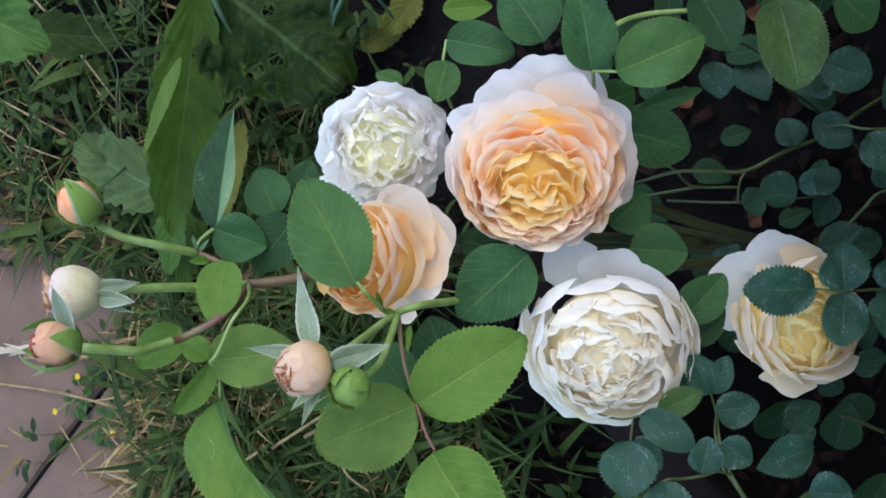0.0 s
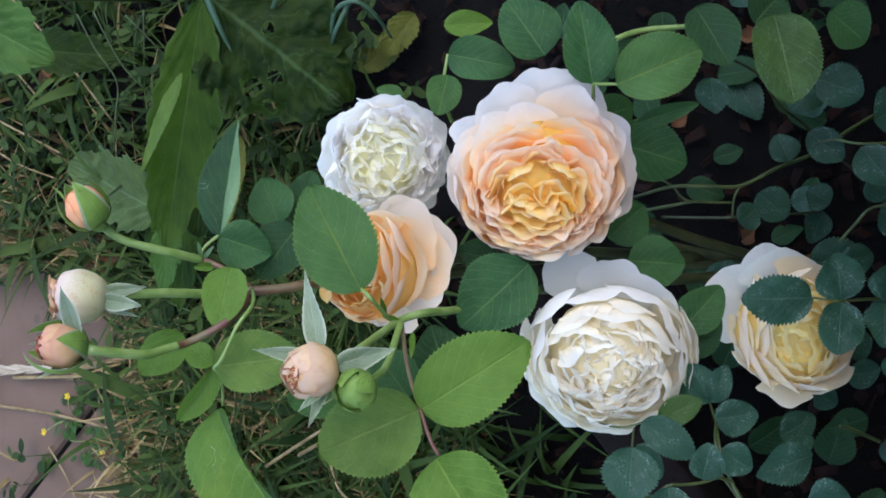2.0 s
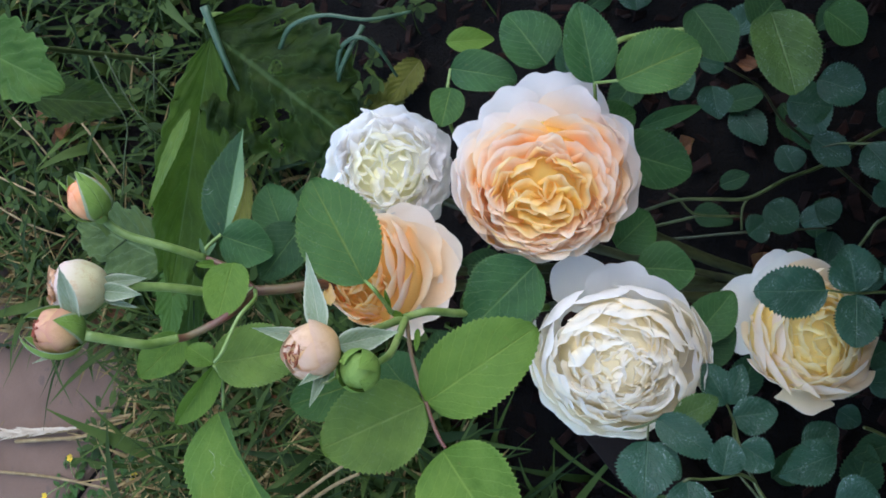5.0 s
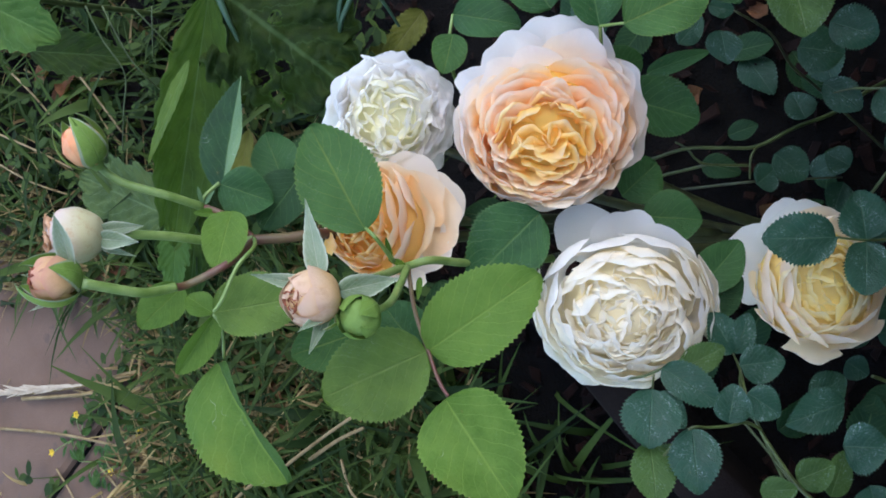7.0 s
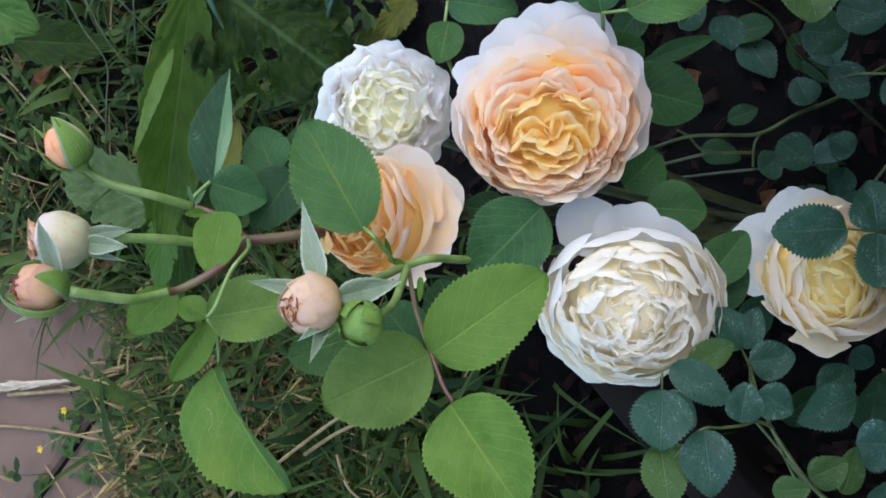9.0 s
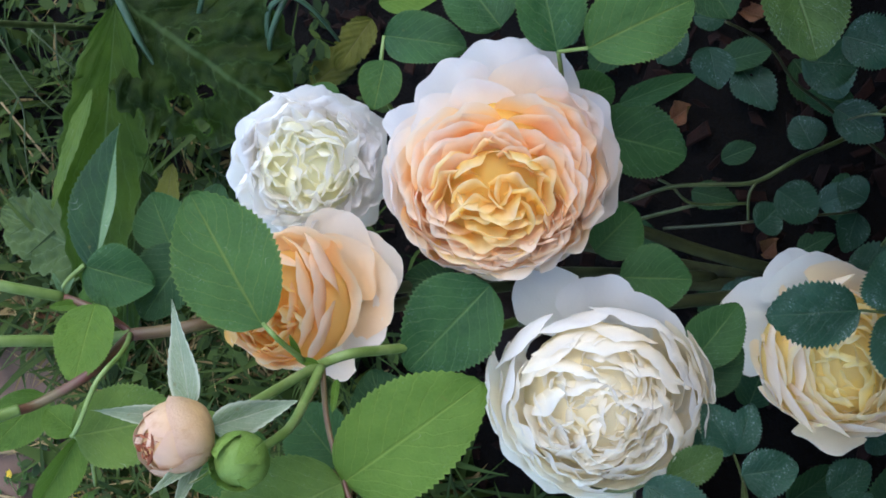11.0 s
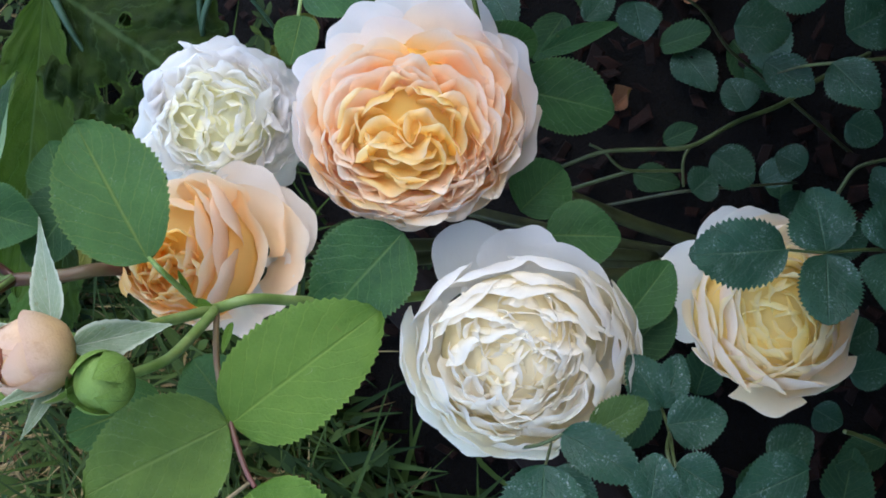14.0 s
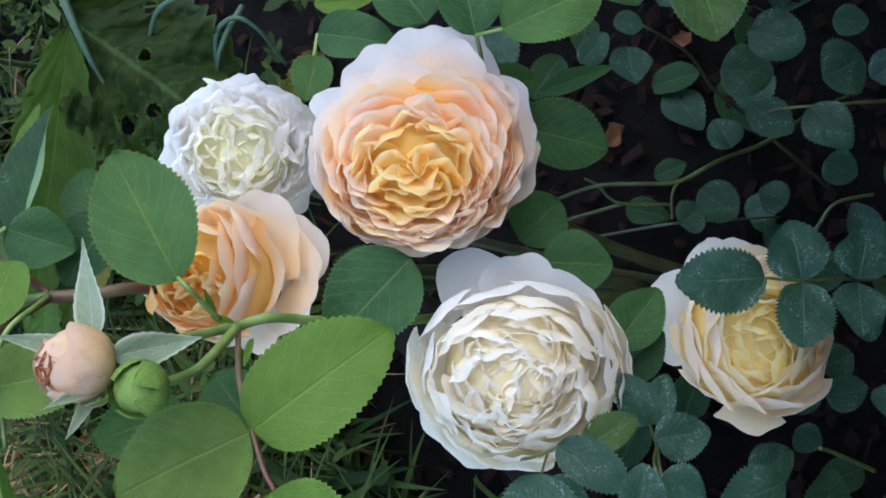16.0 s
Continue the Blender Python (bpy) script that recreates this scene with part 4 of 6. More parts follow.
# the yellow-hearted bloom over the low bush: a cup seen from below its rim
b = Bloom(ROSE, (-0.0460, -0.0352, 0.1580), (0.1, -0.03, 0.99), 0.0462, YELLOW, "cream rose bloom with yellow heart", 15, heart=(0.2, -0.12), dome=0.58, hollow=0.05, deep=0.1)
b.petals(((-0.84, 0.5, 160, 0.38, 50), (-0.92, 0.06, 184, 0.34, 50), (-0.3, 0.92, 118, 0.3, 45)), length=1.1, curl=-20, mat=3, lift=-0.34, ruffle=0.05, cup=0.25, nu=20)
b.petals(((-0.52, 0.02, 178, 0.7, 14), (-0.1, 0.86, 104, 0.5, 14)), length=0.8, curl=30, mat=3, lift=-0.24, ruffle=0.06, cup=0.4, nu=22)
b.petals(((0.05, -0.9, 262, 0.34, -6), (0.5, -0.74, 298, 0.4, -6), (0.78, -0.3, -18, 0.44, -5), (0.78, 0.2, 16, 0.44, 0), (0.4, 0.74, 62, 0.46, 5)), length=0.7, curl=70, mat=0, lift=-0.18)
b.petals(((-0.48, -0.24, 204, 0.42, -16), (-0.28, -0.54, 236, 0.36, -16)), length=0.7, curl=80, mat=0, lift=-0.14, ruffle=0.05, nu=20)
b.petals(((-0.32, 0.1, 174, 0.7, -38), (-0.26, -0.3, 204, 0.6, -40), (-0.14, 0.02, 176, 0.56, -46), (-0.06, -0.42, 224, 0.5, -44), (0.04, 0.46, 122, 0.44, -40), (0.2, -0.62, 262, 0.4, -38), (0.5, -0.46, 310, 0.4, -36), (0.62, -0.1, -6, 0.4, -34), (0.5, 0.34, 46, 0.4, -34)), length=0.66, curl=85, mat=0, cup=0.3, lift=-0.02, ruffle=0.06, nu=20)
b.petals(((-0.04, -0.02, 180, 0.42, -42), (0.0, -0.36, 222, 0.4, -42), (0.22, -0.5, 268, 0.34, -40), (0.46, -0.34, 318, 0.34, -36), (0.1, 0.3, 125, 0.36, -38)), length=0.5, curl=70, mat=1, cup=0.34, ruffle=0.1)
b.ring(7, 0.42, 0.36, -32, 0, 0, mat=1, length=0.5, curl=60, ruffle=0.1)
page = dict(length=0.42, curl=15, ruffle=0.14, cup=0.3, ragged=0.05)
for x, y, az, count, step, half, tilt, opened in ((0.06, -0.06, 175, 4, 0.08, 0.24, -30, -24), (0.1, -0.26, 225, 4, 0.08, 0.22, -28, -15), (0.24, -0.3, 280, 4, 0.08, 0.22, -22, -5), (0.34, -0.16, 335, 4, 0.08, 0.22, -20, 0), (0.32, 0.02, 30, 4, 0.08, 0.22, -20, 0), (0.16, 0.06, 100, 5, 0.08, 0.22, -25, 5)):
    b.fan(x, y, az, count, step, half, tilt, opened, **page)
b.jumble(14, 0.22, 0.16, (-45, -10), 3, 60, 1.2, mat=2, length=0.34, curl=40, ruffle=0.14, cup=0.3)
b.petals(((0.24, 0.24, 92, 0.22, 10), (0.26, 0.34, 90, 0.24, 14), (0.28, 0.44, 88, 0.26, 18)), length=0.4, curl=20, mat=2, ruffle=0.1)
bud(ROSE, (-0.313, 0.0198, 0.3838), (-0.25, 0.76, 0.55), 0.0078, BUD_ORANGE, "half-open bud with orange petals", 21, face=(0.4338, -0.1109, 0.8942), tall=1.55, clasp=((0.55, 0.9, 1.0), (2.2, 0.8, 1.0), (3.6, 0.8, 1.0), (-1.35, 0.42, 1.02)), sepal_mat=SEPAL_GREEN, sepals=((-0.327, 0.0300, 0.390, 0.0026), (-0.308, 0.0300, 0.395, 0.0024)))
bud(ROSE, (-0.3151, -0.0194, 0.3839), (-0.6, -0.12, 0.78), 0.0110, BUD_WHITE, "fat cream bud with rusty tip and reflexed sepals", 22, face=(0.4338, -0.1109, 0.8942), tall=1.42, frill=2.4, sepals=((-0.293, -0.0145, 0.368, 0.0066), (-0.287, -0.0225, 0.3755, 0.0082), (-0.294, -0.0275, 0.37, 0.003)))
bud(ROSE, (-0.3053, -0.0392, 0.4032), (-0.5, 0.08, 0.86), 0.0084, BUD_TAN, "pink-tipped bud clasped by green sepals", 23, face=(0.4338, -0.1109, 0.8942), tall=1.42, frill=1.3, clasp=((0.55, 0.8, 0.66), (-1.15, 0.6, 1.1), (2.3, 0.8, 1.0), (-2.5, 0.8, 0.9)), sepals=((-0.3136, -0.0373, 0.4129, 0.0031), (-0.3123, -0.0524, 0.4088, 0.0031), (-0.2949, -0.0129, 0.4119, 0.0088)))
bud(ROSE, (-0.2083, -0.0483, 0.3659), (-0.19, -0.17, 0.86), 0.0106, BUD_PINK, "pale pink round bud with rusty tip and spread sepals", 24, face=(0.4338, -0.1109, 0.8942), tall=1.36, frill=1.3, clasp=((-1.0, 0.5, 0.62),), sepals=((-0.2189, -0.0079, 0.3531, 0.0092), (-0.2296, -0.0384, 0.3774, 0.0065), (-0.1863, -0.0399, 0.3373, 0.0105), (-0.2066, -0.0710, 0.3699, 0.0055), (-0.2047, -0.0633, 0.3825, 0.0050)))
bud(ROSE, (-0.1924, -0.0560, 0.3575), (0.1162, -0.1849, 0.8154), 0.0066, BUD_GREEN, "small round green bud", 25, face=(0.4338, -0.1109, 0.8942), tall=1.1, clasp=((0.3, 1.2, 1.0), (1.6, 1.2, 1.0), (2.8, 1.2, 1.0), (4.1, 1.2, 1.0), (5.3, 1.2, 1.0)))
stem(ROSE, ((-0.2891, -0.0019, 0.336), (-0.2942, 0.0012, 0.3521), (-0.3064, 0.0056, 0.3656), (-0.3118, 0.0105, 0.3725), (-0.3122, 0.0138, 0.3765)), 0.0021, 0.0017, STEM)
stem(ROSE, ((-0.2882, -0.0021, 0.3354), (-0.2782, -0.0064, 0.3322), (-0.2751, -0.0127, 0.3214), (-0.2712, -0.0167, 0.3192)), 0.0015, 0.0014, STEM_RED)
stem(ROSE, ((-0.2717, -0.0167, 0.3195), (-0.2801, -0.0178, 0.3237), (-0.286, -0.018, 0.3349), (-0.2922, -0.0174, 0.3562), (-0.3011, -0.0183, 0.3755)), 0.0024, 0.002, STEM)
stem(ROSE, ((-0.2369, -0.0117, 0.2496), (-0.2457, -0.0119, 0.2804), (-0.2514, -0.013, 0.2995), (-0.2599, -0.0153, 0.3086), (-0.2717, -0.0167, 0.3195)), 0.0026, 0.0024, STEM_RED)
stem(ROSE, ((-0.2717, -0.0167, 0.3195), (-0.2666, -0.0291, 0.3424), (-0.2797, -0.0389, 0.3535), (-0.2824, -0.0409, 0.3613)), 0.0019, 0.0018, STEM_RED)
stem(ROSE, ((-0.2818, -0.0405, 0.3599), (-0.2847, -0.0423, 0.3659), (-0.2869, -0.0436, 0.3766), (-0.2965, -0.0405, 0.3975)), 0.002, 0.0021, STEM)
stem(ROSE, ((-0.1809, -0.0165, 0.1578), (-0.188, -0.0213, 0.1945), (-0.1904, -0.0242, 0.2289), (-0.1947, -0.0263, 0.255), (-0.1991, -0.027, 0.2807), (-0.2063, -0.0307, 0.2929), (-0.203, -0.039, 0.3297), (-0.2028, -0.0451, 0.3514)), 0.0023, 0.0017, STEM)
stem(ROSE, ((-0.2042, -0.0316, 0.2954), (-0.1988, -0.0405, 0.3121), (-0.1932, -0.0494, 0.3312), (-0.1939, -0.0542, 0.3469)), 0.0019, 0.0015, STEM)
stem(ROSE, ((-0.2036, -0.0316, 0.2951), (-0.1948, -0.0511, 0.3061), (-0.186, -0.0692, 0.3108), (-0.1805, -0.0821, 0.3116), (-0.176, -0.0883, 0.3123)), 0.0011, 0.0008, STEM_RED)
stem(ROSE, ((-0.2703, -0.0166, 0.3212), (-0.2592, -0.0229, 0.3363), (-0.2592, -0.0323, 0.3476), (-0.2656, -0.0463, 0.3494), (-0.272, -0.0507, 0.3467)), 0.001, 0.0008, STEM)
stem(ROSE, ((-0.2787, -0.0519, 0.3388), (-0.2798, -0.058, 0.3317), (-0.2842, -0.0713, 0.3248)), 0.0009, 0.0008, STEM)
stem(ROSE, ((-0.284, 0.0096, 0.3301), (-0.2902, 0.0043, 0.332), (-0.2898, -0.001, 0.3363)), 0.0009, 0.0008, STEM)
stem(ROSE, ((-0.208, -0.0286, 0.3009), (-0.2075, -0.0201, 0.3172), (-0.2133, -0.0151, 0.3165)), 0.0011, 0.0008, STEM)
stem(ROSE, ((-0.2369, -0.0117, 0.2496), (-0.2236, -0.009, 0.2227), (-0.175, 0.0038, 0.1328), (-0.1035, 0.0004, 0.0539), (-0.053, -0, 0.0296)), 0.0027, 0.0045, STEM_DARK)
stem(ROSE, ((-0.1809, -0.0165, 0.1578), (-0.1419, -0.0129, 0.1501), (-0.0838, -0.0069, 0.0666), (-0.053, -0, 0.0296)), 0.0028, 0.004, STEM_DARK)
stem(ROSE, ((-0.1554, 0.0403, 0.2343), (-0.1451, 0.0345, 0.1849), (-0.127, 0.0267, 0.143), (-0.0983, 0.0145, 0.0847), (-0.053, -0, 0.0296)), 0.0025, 0.004, STEM_DARK)
stem(ROSE, ((-0.1253, -0.0474, 0.2087), (-0.1188, -0.0482, 0.1501), (-0.0983, -0.028, 0.0847), (-0.053, -0, 0.0296)), 0.0025, 0.004, STEM_DARK)
stem(ROSE, ((-0.2672, 0.0642, 0.1993), (-0.2378, 0.0491, 0.163), (-0.1813, 0.0292, 0.1136), (-0.1035, 0.0078, 0.0539), (-0.053, -0, 0.0296)), 0.0025, 0.004, STEM_DARK)
stem(ROSE, ((-0.2295, -0.0041, 0.2568), (-0.2123, 0.0003, 0.2173), (-0.1719, 0.0072, 0.1424), (-0.1035, 0.0041, 0.0539)), 0.0024, 0.0035, STEM_DARK)
stem(ROSE, ((-0.0447, -0.0408, 0.1477), (-0.0326, -0.0265, 0.0864), (-0.053, -0, 0.0296)), 0.0024, 0.004, STEM_DARK)
leaf(ROSE, (-0.2133, -0.0163, 0.3165), (-0.2346, 0.0317, 0.3301), (0.4705, -0.0832, 0.8785), 0.0363, 10, 0.05, LEAF)
leaf(ROSE, (-0.186, -0.0692, 0.3108), (-0.1377, -0.0381, 0.3032), (0.4337, 0, 0.9011), 0.0378, 10, 0.05, LEAF_YOUNG)
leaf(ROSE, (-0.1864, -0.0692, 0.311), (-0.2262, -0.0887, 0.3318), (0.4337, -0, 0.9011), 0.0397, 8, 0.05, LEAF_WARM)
leaf(ROSE, (-0.1763, -0.0892, 0.3147), (-0.1457, -0.1284, 0.3197), (0.2431, 0.1921, 0.9508), 0.0418, 20, 0.05, LEAF_YOUNG)
# folded half in lighter green: the light on it is put into its colour
leaf(ROSE, (-0.2866, -0.0735, 0.326), (-0.2577, -0.1291, 0.3182), (-0.2757, -0.2305, 0.9332), 0.0525, 36, 0.05, LEAF_YOUNG, pale=-1, other=LEAF_LIGHT)
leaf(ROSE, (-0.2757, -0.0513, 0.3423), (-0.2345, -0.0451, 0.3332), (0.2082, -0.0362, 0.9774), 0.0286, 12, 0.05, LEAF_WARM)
leaf(ROSE, (-0.2715, -0.0054, 0.3364), (-0.2701, -0.0321, 0.3485), (0.462, 0.2822, 0.8408), 0.0211, 14, 0.05, LEAF_YOUNG)
leaf(ROSE, (-0.285, 0.0094, 0.3288), (-0.2638, 0.0011, 0.3159), (0.5307, -0.0375, 0.8467), 0.0226, 16, 0.05, LEAF_MID)
leaf(ROSE, (-0.296, 0.0098, 0.3136), (-0.2977, 0.0713, 0.3006), (-0.1066, 0.3018, 0.9474), 0.0254, 34, 0.0, LEAF_DEEP, pale=1)
leaf(ROSE, (-0.2757, 0.0169, 0.2925), (-0.2852, 0.0414, 0.2952), (0.3605, 0.1718, 0.9168), 0.0225, 12, 0.05, LEAF_MID)
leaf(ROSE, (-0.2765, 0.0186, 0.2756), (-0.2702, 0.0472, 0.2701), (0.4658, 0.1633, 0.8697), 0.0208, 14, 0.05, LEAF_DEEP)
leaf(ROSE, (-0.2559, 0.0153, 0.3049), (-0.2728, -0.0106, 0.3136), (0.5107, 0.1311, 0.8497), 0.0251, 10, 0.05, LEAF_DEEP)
leaf(ROSE, (-0.3062, -0.0375, 0.3283), (-0.3208, -0.0566, 0.3413), (0.5448, 0.1336, 0.8278), 0.0196, 14, 0.05, LEAF_YOUNG)
leaf(ROSE, (-0.2811, -0.0514, 0.3351), (-0.3012, -0.0788, 0.3366), (0.679, -0.5487, 0.4878), 0.0139, 45, 0.0, LEAF_YOUNG)
leaf(ROSE, (-0.2816, -0.0514, 0.3353), (-0.2972, -0.0425, 0.3357), (0.3472, 0.438, 0.8292), 0.0125, 20, 0.0, LEAF_YOUNG)
leaf(ROSE, (-0.231, -0.0598, 0.291), (-0.2588, -0.0707, 0.3081), (0.4624, -0.1001, 0.881), 0.0265, 12, 0.05, LEAF)
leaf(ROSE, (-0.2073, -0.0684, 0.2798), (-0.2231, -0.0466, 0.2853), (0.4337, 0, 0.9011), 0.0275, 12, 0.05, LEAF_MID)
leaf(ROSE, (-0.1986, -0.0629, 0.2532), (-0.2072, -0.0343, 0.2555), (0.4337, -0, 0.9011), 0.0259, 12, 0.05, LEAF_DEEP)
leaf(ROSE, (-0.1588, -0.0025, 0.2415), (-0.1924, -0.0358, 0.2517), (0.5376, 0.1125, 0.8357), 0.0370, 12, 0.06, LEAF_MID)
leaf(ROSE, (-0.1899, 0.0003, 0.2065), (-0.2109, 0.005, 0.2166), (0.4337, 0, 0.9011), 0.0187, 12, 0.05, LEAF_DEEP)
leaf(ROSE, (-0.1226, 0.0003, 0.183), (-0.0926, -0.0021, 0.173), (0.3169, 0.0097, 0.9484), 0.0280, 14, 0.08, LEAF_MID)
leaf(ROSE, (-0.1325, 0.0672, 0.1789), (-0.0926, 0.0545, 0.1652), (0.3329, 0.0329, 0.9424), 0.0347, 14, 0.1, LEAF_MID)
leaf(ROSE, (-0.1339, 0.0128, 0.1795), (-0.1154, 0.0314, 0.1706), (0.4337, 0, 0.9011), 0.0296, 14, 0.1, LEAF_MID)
leaf(ROSE, (-0.1127, 0.0837, 0.247), (-0.0738, 0.1007, 0.2338), (0.3375, -0.0432, 0.9403), 0.0324, 14, 0.06, LEAF)
leaf(ROSE, (-0.1257, 0.0862, 0.2422), (-0.1284, 0.1247, 0.2546), (0.4645, -0.2422, 0.8518), 0.0265, 18, 0.04, LEAF_MID)
leaf(ROSE, (-0.1127, 0.0719, 0.2026), (-0.0815, 0.0824, 0.1932), (0.3039, -0.0454, 0.9516), 0.0099, 30, 0.1, LEAF_MID)
leaf(ROSE, (-0.1337, 0.0734, 0.2128), (-0.1151, 0.0839, 0.1927), (0.6914, 0.1296, 0.7108), 0.0207, 14, 0.1, LEAF_MID)
leaf(ROSE, (-0.213, 0.1142, 0.2232), (-0.1772, 0.106, 0.2137), (0.2643, 0.0409, 0.9636), 0.0257, 14, 0.06, LEAF_MID)
leaf(ROSE, (-0.2117, 0.1019, 0.2259), (-0.2158, 0.0796, 0.2301), (0.4506, 0.084, 0.8887), 0.0202, 14, 0.06, LEAF)
leaf(ROSE, (-0.2171, 0.1316, 0.2196), (-0.1922, 0.1347, 0.2076), (0.4337, -0, 0.9011), 0.0143, 20, 0.1, LEAF_YOUNG)
leaf(ROSE, (-0.1578, 0.109, 0.2188), (-0.1764, 0.1392, 0.2278), (0.4337, -0, 0.9011), 0.0331, 12, 0.06, LEAF_MID)
leaf(ROSE, (-0.256, 0.0978, 0.1939), (-0.2702, 0.1045, 0.2008), (0.4337, 0, 0.9011), 0.0114, 20, 0.06, LEAF)
leaf(ROSE, (-0.097, -0.0382, 0.1673), (-0.0747, -0.0142, 0.1655), (0.2759, -0.1838, 0.9435), 0.0238, 16, 0.08, LEAF_MID)
leaf(ROSE, (-0.0998, -0.05, 0.1576), (-0.0765, -0.032, 0.1575), (0.1746, -0.22, 0.9597), 0.0218, 16, 0.08, LEAF_DEEP)
leaf(ROSE, (-0.0433, 0.1185, 0.2136), (-0.0324, 0.0753, 0.2195), (0.3896, 0.2192, 0.8945), 0.0354, 10, 0.08, LEAF_OLIVE)
leaf(ROSE, (-0.0796, 0.1248, 0.22), (-0.0621, 0.095, 0.2227), (0.3013, 0.259, 0.9177), 0.0265, 12, 0.08, LEAF_DEEP)
leaf(ROSE, (-0.0548, 0.1233, 0.1859), (-0.0406, 0.1405, 0.1791), (0.4337, 0, 0.9011), 0.0258, 12, 0.08, LEAF_DEEP)
leaf(ROSE, (-0.0191, 0.1235, 0.1909), (-0.0019, 0.1084, 0.1826), (0.4337, 0, 0.9011), 0.0246, 12, 0.08, LEAF_MID)
stem(ROSE, ((-0.0801, 0.1184, 0.2092), (-0.104, 0.1178, 0.2151), (-0.1167, 0.1117, 0.2268), (-0.1235, 0.1039, 0.23)), 0.0013, 0.0016, STEM)
stem(ROSE, ((-0.1254, 0.0862, 0.2421), (-0.1122, 0.084, 0.2468)), 0.0008, 0.0007, STEM)
stem(ROSE, ((-0.1254, 0.0862, 0.2421), (-0.1309, 0.0804, 0.2225), (-0.1451, 0.075, 0.1849)), 0.0009, 0.0012, STEM)
stem(ROSE, ((-0.213, 0.1142, 0.2232), (-0.2174, 0.0936, 0.2197), (-0.2251, 0.0828, 0.1901)), 0.0008, 0.0012, STEM)
stem(ROSE, ((-0.1348, 0.0369, 0.1411), (-0.1241, 0.0403, 0.1382), (-0.1069, 0.0451, 0.1332), (-0.0883, 0.0453, 0.1243), (-0.0703, 0.0458, 0.1157), (-0.0502, 0.057, 0.1038), (-0.0298, 0.0676, 0.0851), (-0.0106, 0.0836, 0.0647), (0.0126, 0.1022, 0.0313)), 0.0009, 0.0013, STEM_TWIG)
stem(ROSE, ((-0.1128, 0.049, 0.1361), (-0.1069, 0.0451, 0.1332), (-0.1028, 0.0393, 0.1291), (-0.0969, 0.0366, 0.1229), (-0.0758, 0.0367, 0.1072)), 0.0006, 0.0008, STEM_TWIG)
stem(ROSE, ((-0.1452, 0.0275, 0.1295), (-0.129, 0.0314, 0.1239), (-0.1088, 0.0348, 0.1231), (-0.0969, 0.0366, 0.1229)), 0.0011, 0.0008, STEM_TWIG)
stem(ROSE, ((-0.0703, 0.0458, 0.1157), (-0.0738, 0.0392, 0.1173), (-0.0756, 0.0277, 0.1127)), 0.0008, 0.0006, STEM_TWIG)
leaf(SMALL, (-0.0714, -0.0778, 0.2194), (-0.0515, -0.0757, 0.2109), (0.392, -0.0044, 0.9199), 0.0174, 5, 0.08, LEAF_BLUE, teeth=17, tooth=0.085)
leaf(SMALL, (-0.1021, -0.0781, 0.2419), (-0.078, -0.0941, 0.2359), (0.3, 0.0932, 0.9494), 0.0176, 5, 0.08, LEAF_BLUE, teeth=17, tooth=0.085)
leaf(SMALL, (-0.0979, -0.0795, 0.2233), (-0.0774, -0.0695, 0.2189), (0.2493, -0.0939, 0.9639), 0.0143, 5, 0.08, LEAF_OLIVE, teeth=17, tooth=0.085)
leaf(SMALL, (-0.0731, -0.1018, 0.248), (-0.0689, -0.0854, 0.2481), (0.4065, -0.1156, 0.9063), 0.0159, 5, 0.08, LEAF_BLUE, teeth=17, tooth=0.085)
leaf(SMALL, (-0.0661, -0.0896, 0.2357), (-0.0529, -0.0995, 0.2293), (0.4337, 0, 0.9011), 0.0157, 5, 0.08, LEAF_BLUE, teeth=17, tooth=0.085)
leaf(SMALL, (-0.1022, -0.0869, 0.262), (-0.1021, -0.1111, 0.2697), (0.4494, 0.273, 0.8506), 0.0249, 5, 0.08, LEAF_BLUE, teeth=17, tooth=0.085)
leaf(SMALL, (-0.1043, -0.0893, 0.243), (-0.0929, -0.1054, 0.2375), (0.4337, -0, 0.9011), 0.0123, 5, 0.08, LEAF_BLUE, teeth=17, tooth=0.085)
leaf(SMALL, (-0.0764, -0.0725, 0.2018), (-0.0839, -0.0529, 0.211), (0.5179, -0.1919, 0.8336), 0.0158, 5, 0.08, LEAF_BLUE, teeth=17, tooth=0.085)
leaf(SMALL, (-0.0754, -0.0725, 0.2013), (-0.0675, -0.0535, 0.2031), (0.3515, -0.2297, 0.9076), 0.0135, 5, 0.08, LEAF_BLUE, teeth=17, tooth=0.085)
leaf(SMALL, (-0.086, -0.1029, 0.2619), (-0.0828, -0.13, 0.2659), (0.4171, 0.1812, 0.8906), 0.0208, 5, 0.08, LEAF_BLUE, teeth=17, tooth=0.085)
leaf(SMALL, (-0.1046, -0.1103, 0.2598), (-0.0987, -0.133, 0.2736), (0.384, 0.5513, 0.7407), 0.0187, 5, 0.08, LEAF_OLIVE, teeth=17, tooth=0.085)
leaf(SMALL, (-0.0285, -0.0949, 0.201), (-0.051, -0.1044, 0.2174), (0.6005, -0.0473, 0.7982), 0.0195, 5, 0.08, LEAF_BLUE, teeth=17, tooth=0.085)
leaf(SMALL, (-0.0298, -0.1136, 0.2127), (-0.0111, -0.1146, 0.2092), (0.1751, -0.1015, 0.9793), 0.0219, 5, 0.08, LEAF_BLUE, teeth=17, tooth=0.085)
leaf(SMALL, (-0.0495, -0.1288, 0.2166), (-0.0334, -0.1222, 0.2144), (0.2164, -0.2094, 0.9536), 0.0156, 5, 0.08, LEAF_OLIVE, teeth=17, tooth=0.085)
